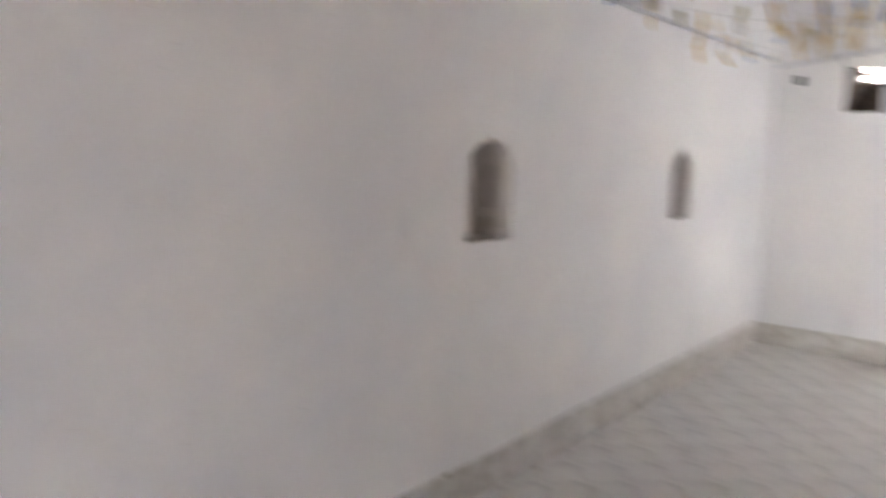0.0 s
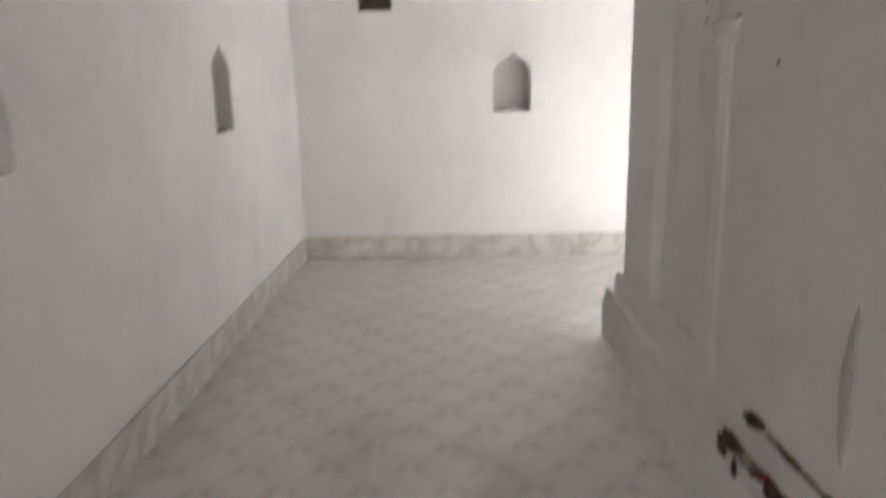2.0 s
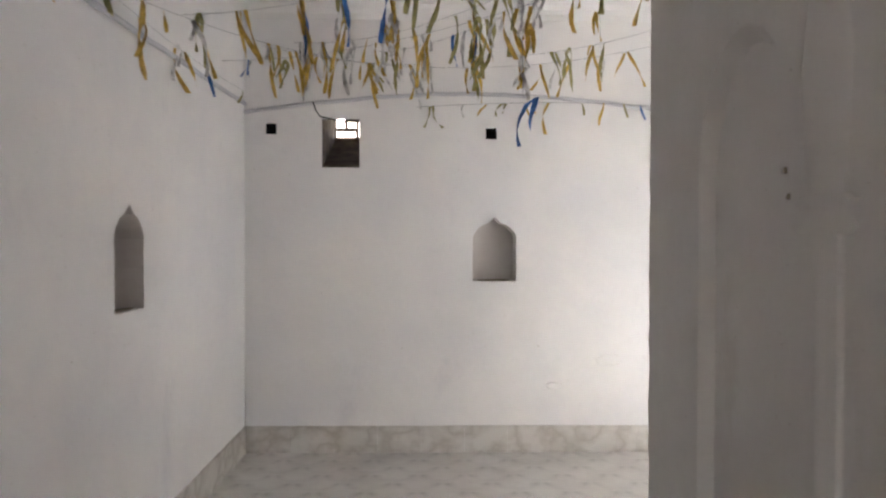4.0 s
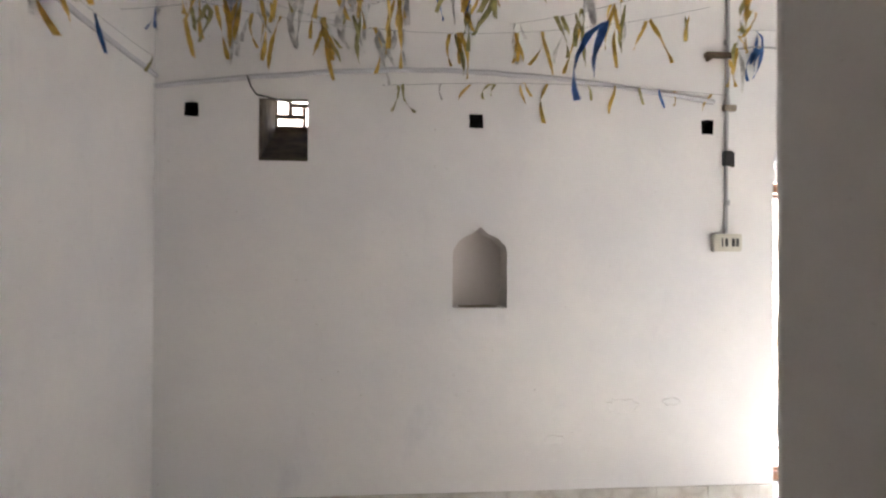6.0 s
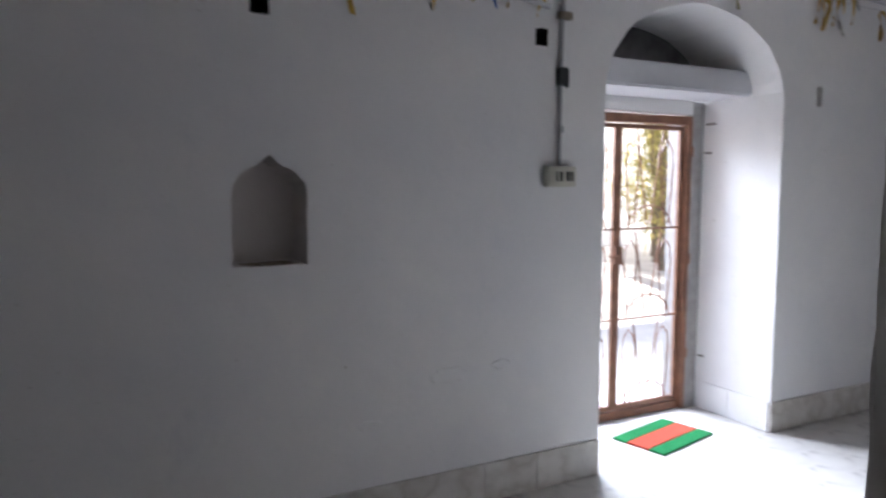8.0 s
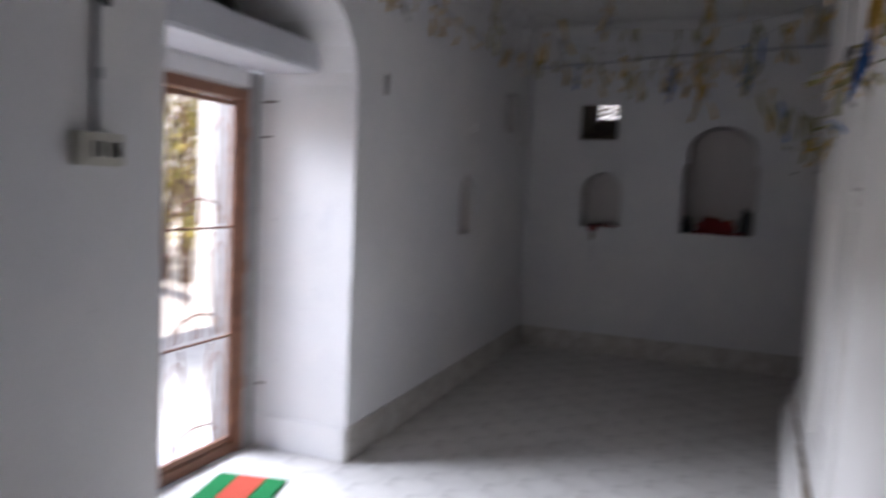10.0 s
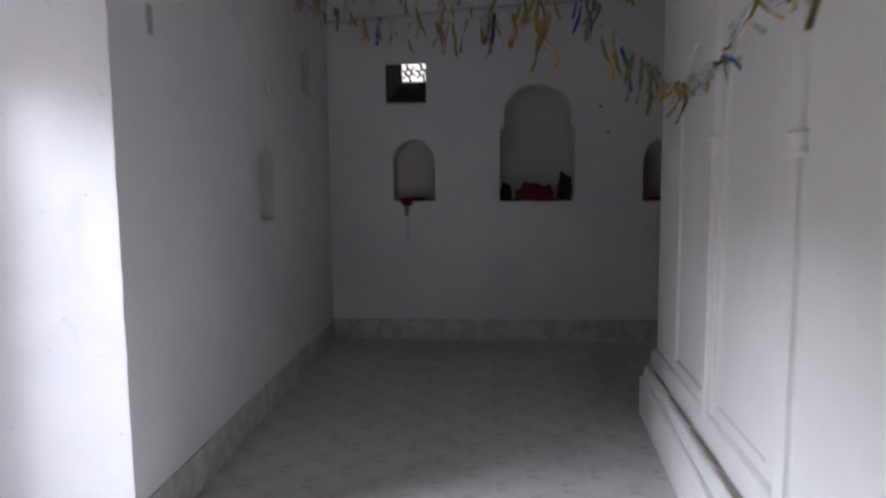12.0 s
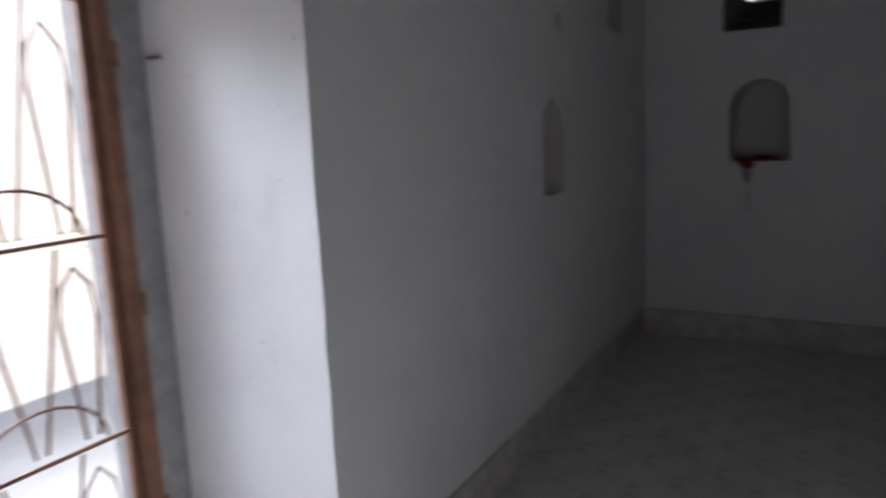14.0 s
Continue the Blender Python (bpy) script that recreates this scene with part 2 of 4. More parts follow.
def tube(bm, points, radius, sides=6, closed=False):
    """A round rod along points."""
    pts = [Vector(p) for p in points]
    rings = []
    up = Vector((0, 0, 1))
    for i, p in enumerate(pts):
        a = pts[i - 1] if (i or closed) else p
        b = pts[(i + 1) % len(pts)] if (i < len(pts) - 1 or closed) else p
        d = (b - a).normalized()
        side = d.cross(up)
        if side.length < 0.05:
            side = d.cross(Vector((1, 0, 0)))
        side.normalize()
        other = side.cross(d).normalized()
        r = radius(i / max(1, len(pts) - 1)) if callable(radius) else radius
        rings.append([bm.verts.new(p + r * (math.cos(k * math.tau / sides) * side + math.sin(k * math.tau / sides) * other)) for k in range(sides)])
    n = len(rings)
    for i in range(n if closed else n - 1):
        a, b = rings[i], rings[(i + 1) % n]
        for k in range(sides):
            bm.faces.new((a[k], a[(k + 1) % sides], b[(k + 1) % sides], b[k]))
    if not closed:
        bm.faces.new(rings[0][::-1])
        bm.faces.new(rings[-1])


def rough_loop(corners, step=0.05, jitter=0.0022, seed=0):
    """Points along a closed outline, a little uneven like hand-cut plaster."""
    rng = random.Random(seed)
    out = []
    n = len(corners)
    for i in range(n):
        a, b = Vector(corners[i]), Vector(corners[(i + 1) % n])
        k = max(1, int((b - a).length / step))
        for j in range(k):
            p = a.lerp(b, j / k)
            out.append((p.x + rng.uniform(-jitter, jitter), p.y + rng.uniform(-jitter, jitter)))
    return out


def rect(u0, u1, v0, v1):
    return [(u0, v0), (u1, v0), (u1, v1), (u0, v1)]


def ogee(u0, u1, v0, v1, shoulder, point=0.045):
    """A niche outline: straight sides, rounded shoulders and a small pointed tip."""
    c, h = (u0 + u1) / 2, (u1 - u0) / 2
    right = []
    for i in range(7):
        a = i / 6 * radians(72)
        right.append((c + h * math.cos(a), shoulder + (v1 - point - shoulder) * math.sin(a) / math.sin(radians(72))))
    pts = [(u0, v0), (u1, v0)] + right + [(c, v1)] + [(2 * c - u, v) for u, v in right[::-1]]
    return pts


def round_arch(u0, u1, v0, spring, top, n=16):
    c, h = (u0 + u1) / 2, (u1 - u0) / 2
    arc = [(c + h * math.cos(math.pi * i / n), spring + (top - spring) * math.sin(math.pi * i / n)) for i in range(n + 1)]
    return [(u0, v0), (u1, v0)] + arc


def cusped_arch(u0, u1, v0, shoulder, top):
    """The large niche: straight sides, a small step inwards, then a round arch."""
    c, h = (u0 + u1) / 2, (u1 - u0) / 2 - 0.035
    spring = shoulder + 0.16
    arc = [(c + h * math.cos(math.pi * i / 14), spring + (top - spring) * math.sin(math.pi * i / 14)) for i in range(15)]
    return [(u0, v0), (u1, v0), (u1, shoulder), (c + h, shoulder + 0.03)] + arc + [(c - h, shoulder + 0.03), (u0, shoulder)]


def wall(name, frame_m, outline, holes, thickness, material, label):
    """A wall with thickness. frame_m maps (u along, v up, w into the wall). holes: (loop, depth) for a niche with a back,
    (loop, None) for an opening right through, (loop, depth, back_loop) for a tapering one."""
    bm = bmesh.new()

    def ring(loop, w):
        vs = [bm.verts.new(frame_m @ Vector((u, v, w))) for u, v in loop]
        es = [bm.edges.new((vs[i], vs[(i + 1) % len(vs)])) for i in range(len(vs))]
        return vs, es

    def bridge(a, b):
        for i in range(len(a)):
            j = (i + 1) % len(a)
            bm.faces.new((a[i], a[j], b[j], b[i]))

    front, fe = ring(outline, 0)
    back, be = ring(outline, thickness)
    bridge(front, back)
    fe, be = list(fe), list(be)
    for hole in holes:
        loop, depth = hole[0], hole[1]
        a, ea = ring(loop, 0)
        fe += ea
        through_wall = depth is None or depth >= thickness
        b, eb = ring(hole[2] if len(hole) > 2 else loop, thickness if through_wall else depth)
        old = set(bm.faces)
        bridge(a, b)
        if through_wall:
            be += eb
        else:
            bm.faces.new(b)
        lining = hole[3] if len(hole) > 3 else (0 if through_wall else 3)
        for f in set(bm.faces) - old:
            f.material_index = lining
    bmesh.ops.triangle_fill(bm, use_beauty=True, use_dissolve=False, edges=fe)
    bmesh.ops.triangle_fill(bm, use_beauty=True, use_dissolve=False, edges=be)
    ob = part(name, bm, material)
    ob.data.materials.append(OLD_STONE)
    ob.data.materials.append(HOLE)
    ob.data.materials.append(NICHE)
    return tagged(ob, label, "wall", kind="structure")


# ---------------------------------------------------------------- the room
EAST, SOUTH, TOP = 8.36, -8.75, 3.13
THICK = 0.60
N_FRAME = Matrix(((1, 0, 0, 0), (0, 0, 1, 0), (0, 1, 0, 0), (0, 0, 0, 1)))           # u = x, v = z, w = +y
W_FRAME = Matrix(((0, 0, -1, 0), (1, 0, 0, 0), (0, 1, 0, 0), (0, 0, 0, 1)))          # u = y, v = z, w = -x
E_FRAME = Matrix(((0, 0, 1, EAST), (1, 0, 0, 0), (0, 1, 0, 0), (0, 0, 0, 1)))        # u = y, v = z, w = +x
S_FRAME = Matrix(((1, 0, 0, 0), (0, 0, -1, SOUTH), (0, 1, 0, 0), (0, 0, 0, 1)))

DOOR_L, DOOR_R, SPRING, CROWN = 3.46, 4.82, 2.02, 2.515
door_arch = rough_loop(round_arch(DOOR_L, DOOR_R, -0.03, SPRING, CROWN, 24), 0.12, 0.004, 3)


def taper(front, back, n=6):
    """Front and back outlines of a tapering opening with matching points along each of the four sides."""
    def sides(loop):
        return [tuple(Vector(loop[i]).lerp(Vector(loop[(i + 1) % 4]), j / n)) for i in range(4) for j in range(n)]
    return sides(front), sides(back)


vn_f, vn_b = taper(rect(0.54, 0.80, 2.0, 2.335), rect(0.555, 0.80, 2.28, 2.45))
n_holes = [
    (door_arch, None),
    (vn_f, None, vn_b, 1),
    (rough_loop(ogee(1.595, 1.90, 1.206, 1.655, 1.50), 0.04, 0.003, 8), 0.21),
    (rough_loop(ogee(6.45, 6.74, 1.18, 1.66, 1.52), 0.04, 0.003, 9), 0.24),
    (rough_loop(rect(7.52, 7.80, 2.05, 2.38), 0.06, 0.004, 10), 0.20),
]
SOCKETS = [(0.187, 2.268, 0.072, 0.075), (1.72, 2.24, 0.077, 0.077), (3.062, 2.238, 0.07, 0.08),
           (5.15, 2.075, 0.055, 0.12), (6.68, 1.985, 0.05, 0.07), (8.13, 1.985, 0.045, 0.06)]
for u, v, w, h in SOCKETS:
    socket_loop = rough_loop(rect(u - w / 2, u + w / 2, v - h / 2, v + h / 2), 0.03, 0.003, int(u * 10))
    n_holes.append((socket_loop, 0.11, socket_loop, 2 if u < 4 else 3))
# the doorway reaches the floor: its threshold lies on the wall's lower edge
wall_north = wall("wall_north", N_FRAME, rect(-0.6, EAST + 0.6, -0.12, TOP + 0.1), n_holes, THICK, WHITEWASH,
                  "whitewashed plaster wall with niches, sockets and arched doorway")

w_holes = [(rough_loop(ogee(u0, u1, 1.19, 1.655 if i == 0 else 1.645, 1.50, 0.045 if i == 0 else 0.018), 0.04, 0.003, i), 0.23)
           for i, (u0, u1) in enumerate(((-2.015, -1.72), (-4.125, -3.80), (-6.24, -5.915)))]
wall_west = wall("wall_west", W_FRAME, rect(SOUTH - 0.6, -0.002, -0.12, TOP + 0.1), w_holes, 0.45, WHITEWASH,
                 "whitewashed uneven plaster wall with small pointed niches")

ve_f, ve_b = taper(rect(-0.84, -0.50, 2.05, 2.37), rect(-0.84, -0.56, 2.29, 2.46))
e_holes = [
    (ve_f, None, ve_b, 1),
    (rough_loop(round_arch(-0.912, -0.552, 1.22, 1.56, 1.74), 0.05, 0.003, 21), 0.32),
    (rough_loop(cusped_arch(-2.093, -1.462, 1.212, 1.82, 2.185), 0.06, 0.004, 22), 0.38),
    (rough_loop(round_arch(-3.02, -2.662, 1.215, 1.55, 1.73), 0.05, 0.003, 23), 0.32),
]
wall_east = wall("wall_east", E_FRAME, rect(SOUTH - 0.6, -0.002, -0.12, TOP + 0.1), e_holes, THICK, WHITEWASH,
                 "whitewashed plaster wall with arched niches in shade")
wall_south = wall("wall_south", S_FRAME, rect(0.002, EAST - 0.002, -0.12, TOP + 0.1), [(rough_loop(rect(0.81, 1.36, -0.03, 2.0), 0.2, 0.003, 2), None)], 0.45, WHITEWASH,
                  "plain whitewashed plaster wall with a square entrance")

bm = bmesh.new()
box(bm, -0.44, EAST + 0.59, SOUTH - 0.44, 0.596, TOP, TOP + 0.2)
ceiling = tagged(part("ceiling", bm, CEILING), "limewashed flat ceiling with damp blue-grey patches", "ceiling", kind="structure")

# rounded fillet where wall and ceiling meet
def cove(name, a, b, inward, size=0.10):
    bm = bmesh.new()
    a, b, inward = Vector(a), Vector(b), Vector(inward)
    prof = [(0, 0), (size, 0), (size * 0.62, -size * 0.10), (size * 0.3, -size * 0.3), (size * 0.10, -size * 0.62), (0, -size)]
    rows = [[bm.verts.new(p + inward * i + Vector((0, 0, d))) for i, d in prof] for p in (a, b)]
    for k in range(len(prof)):
        j = (k + 1) % len(prof)
        bm.faces.new((rows[0][k], rows[0][j], rows[1][j], rows[1][k]))
    bm.faces.new(rows[0])
    bm.faces.new(rows[1][::-1])
    return tagged(part(name, bm, CEILING), "rounded plaster fillet under the ceiling", "trim", kind="structure")


cove("trim_cove_north", (0.003, -0.003, TOP - 0.003), (EAST - 0.003, -0.003, TOP - 0.003), (0, -1, 0))
cove("trim_cove_west", (0.003, SOUTH, TOP - 0.006), (0.003, -0.01, TOP - 0.006), (1, 0, 0))
cove("trim_cove_east", (EAST - 0.003, -0.01, TOP - 0.006), (EAST - 0.003, SOUTH, TOP - 0.006), (-1, 0, 0))


def ledge_line(name, points, wob=3):
    """The thin uneven plaster string course that runs round the walls."""
    rng = random.Random(wob)
    bm = bmesh.new()
    pts = []
    for i in range(len(points) - 1):
        a, b = Vector(points[i]), Vector(points[i + 1])
        k = max(2, int((b - a).length / 0.12))
        for j in range(k):
            pts.append(a.lerp(b, j / k) + Vector((0, 0, rng.uniform(-0.004, 0.004))))
    pts.append(Vector(points[-1]))
    tube(bm, pts, lambda s: 0.014, 7)
    ob = part(name, bm, SLAB)
    smooth(ob, 80)
    return tagged(ob, "thin grey plaster string course along the wall", "trim", kind="structure")


def bow(x0, x1, ends, mid, n=12, skew=0.5):
    return [(x0 + (x1 - x0) * i / n, ends + (mid - ends) * math.sin(math.pi * (i / n))) for i in range(n + 1)]


ledge_line("trim_ledge_north", [(x, -0.006, z) for x, z in bow(0.0, 3.10, 2.385, 2.515)])
ledge_line("trim_ledge_west", [(0.006, y, z) for y, z in bow(-6.6, -0.01, 2.44, 2.40)], 5)
ledge_line("trim_ledge_northeast", [(x, -0.006, z) for x, z in bow(4.95, 8.35, 2.78, 2.66)], 6)
ledge_line("trim_ledge_east", [(EAST - 0.006, y, z) for y, z in bow(-6.6, -0.01, 2.72, 2.88)], 7)

# ---------------------------------------------------------------- doorway
bm = bmesh.new()
# wall behind the arch: side pieces, the strip over the frame and the dark tympanum
wall_back = bmesh.new()
box(wall_back, DOOR_L - 0.5, DOOR_L + 0.06, THICK + 0.003, THICK + 0.22, -0.12, 3.0)
box(wall_back, DOOR_R + 0.002, DOOR_R + 0.5, THICK + 0.003, THICK + 0.22, -0.12, 3.0)
# rebate strip: the shadow beside the frame is painted as grey
rebate = bmesh.new()
box(rebate, DOOR_R - 0.098, DOOR_R + 0.0015, THICK + 0.004, THICK + 0.22, -0.02, 2.085)
tagged(part("wall_rebate", rebate, REBATE_SHADE), "rebate strip beside the door frame with its shade painted grey", "wall", kind="structure")
box(wall_back, DOOR_L + 0.061, DOOR_R - 0.0985, THICK + 0.003, THICK + 0.22, 2.0, 2.10)
tagged(part("wall_doorway", wall_back, WHITEWASH), "whitewashed reveal wall round the iron door frame", "wall", kind="structure")
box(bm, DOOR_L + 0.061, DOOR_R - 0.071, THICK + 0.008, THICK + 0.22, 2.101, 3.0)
tagged(part("wall_tympanum", bm, TYMPANUM), "dark grey wall in the arch above the lintel", "wall", kind="structure")
bm = bmesh.new()
box(bm, DOOR_L + 0.004, DOOR_R - 0.004, 0.22, THICK - 0.004, 2.085, 2.235, 0.012)
lintel = tagged(part("lintel", bm, SLAB), "thick whitewashed stone lintel slab across the arch", "lintel", kind="structure")
bm = bmesh.new()
box(bm, DOOR_L - 0.02, DOOR_R + 0.02, THICK + 0.003, THICK + 0.35, -0.12, -0.002)
tagged(part("threshold", bm, SLAB), "worn pale threshold slab under the door", "threshold", kind="structure")

# ---------------------------------------------------------------- shrine block in the middle
NW, NE = Vector((2.165, -2.175, 0)), Vector((6.465, -2.345, 0))
LEN_N = (NE - NW).length
ANG_N = math.atan2(NE.y - NW.y, NE.x - NW.x)
SHRINE_S = -6.62
N_FACE = Matrix.Translation(NW) @ Matrix.Rotation(ANG_N, 4, 'Z') @ Matrix(((1, 0, 0, 0), (0, 0, -1, 0), (0, 1, 0, 0), (0, 0, 0, 1)))  # u east, v up, w inwards
W_FACE = Matrix.Translation(NW) @ Matrix(((0, 0, 1, 0), (-1, 0, 0, 0), (0, 1, 0, 0), (0, 0, 0, 1)))  # u south, v up, w inwards (east)

shrine = thing("shrine", "whitewashed shrine block with panels, columns and stepped plinth", "shrine", kind="structure", at=(4.3, -4.4, 0))


def shrine_part(name, bm, material=None, label=""):
    ob = part(name, bm, material or SHRINE, shrine, label)
    ob.matrix_parent_inverse = Matrix.Translation((-4.3, 4.4, 0))
    return ob


RECESS = 0.05
bm = bmesh.new()
pts = [NW + Vector((RECESS, -RECESS, 0)), NE + Vector((-RECESS, -RECESS, 0)), Vector((6.465 - RECESS, SHRINE_S + RECESS, 0)), Vector((2.165 + RECESS, SHRINE_S + RECESS, 0))]
lo = [bm.verts.new(p) for p in pts]
hi = [bm.verts.new(p + Vector((0, 0, TOP - 0.002))) for p in pts]
for i in range(4):
    bm.faces.new((lo[i], lo[(i + 1) % 4], hi[(i + 1) % 4], hi[i]))
bm.faces.new(hi)
bm.faces.new(lo[::-1])
shrine_part("core_wall", bm)


def face_slab(frame_m, u0, u1, v0, v1, proud=0.0, holes=(), seed=0, name="pilaster", slope=0.03, fill=0.0, far_slope=None, jitter=0.005):
    """A raised slab of plaster on a face of the shrine, optionally pierced by sunk panels."""
    far = slope if far_slope is None else far_slope
    bm = bmesh.new()
    out = rough_loop(rect(u0, u1, v0, v1), 0.06, jitter, seed)
    loops = [out] + [rough_loop(h, 0.06, 0.002, seed + 1) for h in holes]
    for w in (-proud, RECESS):
        es = []
        for li, loop in enumerate(loops):
            if li and w > 0:
                uc = sum(p[0] for p in loop) / len(loop)
                vc = sum(p[1] for p in loop) / len(loop)
                loop = [(u + (slope if u < uc else -far), v + (0.02 if v < vc else -slope)) for u, v in loop]
            vs = [bm.verts.new(frame_m @ Vector((u, v, w))) for u, v in loop]
            es += [bm.edges.new((vs[i], vs[(i + 1) % len(vs)])) for i in range(len(vs))]
        bmesh.ops.triangle_fill(bm, use_beauty=True, edges=es)
    bm.verts.ensure_lookup_table()
    n = sum(len(l) for l in loops)
    start = 0
    for loop in loops:
        for i in range(len(loop)):
            a, b = start + i, start + (i + 1) % len(loop)
            bm.faces.new((bm.verts[a], bm.verts[b], bm.verts[n + b], bm.verts[n + a]))
        start += len(loop)
    made = shrine_part(name, bm)
    for h in holes if fill else ():
        # a shallow panel ground set into the opening
        loop = h
        uc = sum(p[0] for p in loop) / len(loop)
        vc = sum(p[1] for p in loop) / len(loop)
        inset = slope * fill / RECESS
        bm = bmesh.new()
        ring_f = [bm.verts.new(frame_m @ Vector((u + (inset if u < uc else -inset) * 0.6, v + (inset if v < vc else -inset) * 0.6, fill))) for u, v in loop]
        ring_b = [bm.verts.new(frame_m @ Vector((u, v, RECESS + 0.01))) for u, v in loop]
        bm.faces.new(ring_f)
        for a in range(len(loop)):
            b = (a + 1) % len(loop)
            bm.faces.new((ring_f[a], ring_f[b], ring_b[b], ring_b[a]))
        shrine_part("panel_ground", bm)
    return made


def arch_panel(u0, u1, v0, spring, top):
    return round_arch(u0, u1, v0, spring, top, 14)


WALL_BASE = 0.40
# west face: strips, a sunk arched panel, engaged column, next bay
PROUD = 0.03
face_slab(W_FACE, 0.07, 4.44, WALL_BASE, TOP - 0.004, PROUD,
          [arch_panel(0.56, 1.13, 0.45, 1.72, 2.08)], 41, "face_panel", 0.10, 0.006, 0.004, 0.008)


def worn_corner():
    """The blunt, chipped north-west arris of the shrine."""
    rng = random.Random(47)
    bm = bmesh.new()
    rows = []
    n = 50
    for k in range(n + 1):
        z = WALL_BASE + (TOP - 0.006 - WALL_BASE) * k / n
        chip = rng.uniform(-0.004, 0.004) - (0.010 if z < 1.0 and rng.random() < 0.3 else 0.0)
        rows.append([bm.verts.new(p) for p in ((NW.x - PROUD + 0.001 - chip, NW.y - 0.072, z), (NW.x - 0.012 - chip * 0.5, NW.y - 0.02, z),
                                               (NW.x + 0.006, NW.y - 0.003, z), (NW.x + 0.045, NW.y - 0.06, z))])
    for a, b in zip(rows, rows[1:]):
        for k in range(4):
            bm.faces.new((a[k], a[(k + 1) % 4], b[(k + 1) % 4], b[k]))
    bm.faces.new(rows[0])
    bm.faces.new(rows[-1][::-1])
    smooth(shrine_part("worn_corner", bm), 35)


worn_corner()
# north face: strips and shallow sunk panels between the columns
face_slab(N_FACE, 0.004, LEN_N - 0.002, WALL_BASE, TOP - 0.004, 0.0,
          [arch_panel(2.52, 3.11, 0.47, 1.60, 2.05),
           arch_panel(3.32, 3.85, 0.47, 1.60, 2.05)], 51, "face_panel", 0.03, 0.014)


def column(frame_m, u, r=0.055, ring=1.57, v0=WALL_BASE, height=2.55, relief=0.72):
    """A half-round engaged column: fluted shaft, a double ring and a swelling leaf-shaped upper part."""
    def turned(name, profile, flutes=0):
        bm = bmesh.new()
        n = 20
        rows = []
        for v, rad in profile:
            row = []
            for k in range(n + 1):
                a = math.pi * k / n
                rr = rad * (1 - (0.16 * abs(math.sin(a * flutes)) if flutes else 0))
                row.append(bm.verts.new(frame_m @ Vector((u + rr * math.cos(a), v, 0.004 - rr * relief * math.sin(a)))))
            rows.append(row)
        for a, b in zip(rows, rows[1:]):
            for k in range(n):
                bm.faces.new((a[k], a[k + 1], b[k + 1], b[k]))
        bm.faces.new(rows[0])
        bm.faces.new(rows[-1][::-1])
        ob = shrine_part(name, bm)
        smooth(ob, 50)
    turned("column_shaft", [(v0, r * 1.25), (v0 + 0.10, r * 1.2), (v0 + 0.13, r), (ring - 0.05, r * 0.95)], 4)
    turned("column_ring", [(ring - 0.05, r * 1.05), (ring - 0.035, r * 1.3), (ring - 0.015, r * 1.1), (ring + 0.005, r * 1.08), (ring + 0.02, r * 1.35), (ring + 0.035, r * 1.05)])
    turned("column_top", [(ring + 0.035, r * 0.7), (ring + 0.16, r * 0.95), (ring + 0.32, r * 1.05), (ring + 0.45, r * 0.8), (height, r * 0.7)])


column(N_FACE, 1.07, 0.07, 1.55)
column(N_FACE, 2.35, 0.045, 1.545)
column(N_FACE, 3.20, 0.04, 1.57)
W_PROUD = Matrix.Translation((-PROUD, 0, 0)) @ W_FACE
column(W_PROUD, 1.26, 0.095, 1.57, relief=0.2)
column(W_PROUD, 3.0, 0.095, 1.57, relief=0.2)


def plinth_course(name, out, out_nw, out_ne, z0, z1, bevel, seed):
    """One course of the plinth: a slab all round, standing out from the wall, with worn edges."""
    rng = random.Random(seed)
    bm = bmesh.new()
    corners = [Vector((NW.x - out, NW.y + out_nw)), Vector((NE.x + out, NE.y + out_ne)), Vector((NE.x + out, SHRINE_S - out)), Vector((NW.x - out, SHRINE_S - out))]
    ring = []
    for i in range(4):
        a, b = corners[i], corners[(i + 1) % 4]
        k = int((b - a).length / 0.09)
        for j in range(k):
            ring.append(a.lerp(b, j / k))
    centre = Vector((4.3, -4.4))
    rows = []
    for z, inset, jit in ((z0, 0.0, 0.0), (z1 - bevel, 0.0, 0.004), (z1 - bevel * 0.3, bevel * 0.35, 0.004), (z1, bevel, 0.003)):
        row = []
        for p in ring:
            d = Vector((1 if p.x < centre.x else -1, -1 if p.y > centre.y else 1))
            near_x = min(abs(p.x - corners[0].x), abs(p.x - corners[1].x)) < 0.02
            near_y = min(abs(p.y - corners[3].y), abs(p.y - (corners[0].y + (corners[1].y - corners[0].y) * (p.x - corners[0].x) / (corners[1].x - corners[0].x)))) < 0.02
            q = p + Vector((d.x * (inset + rng.uniform(-jit, jit)) if near_x else 0, d.y * (inset + rng.uniform(-jit, jit)) if near_y else 0))
            row.append(bm.verts.new((q.x, q.y, z + rng.uniform(-jit, jit) * 0.7)))
        rows.append(row)
    n = len(ring)
    for a, b in zip(rows, rows[1:]):
        for i in range(n):
            bm.faces.new((a[i], a[(i + 1) % n], b[(i + 1) % n], b[i]))
    bmesh.ops.triangle_fill(bm, use_beauty=True, edges=[e for e in bm.edges if e.verts[0] in set(rows[-1]) and e.verts[1] in set(rows[-1])])
    shrine_part(name, bm)


plinth_course("plinth_base", 0.075, 0.205, 0.08, 0.0, 0.235, 0.02, 61)
plinth_course("plinth_step", 0.07, 0.165, 0.055, 0.235, 0.30, 0.02, 62)
plinth_course("plinth_cap", 0.045, 0.06, 0.02, 0.30, 0.42, 0.03, 63)


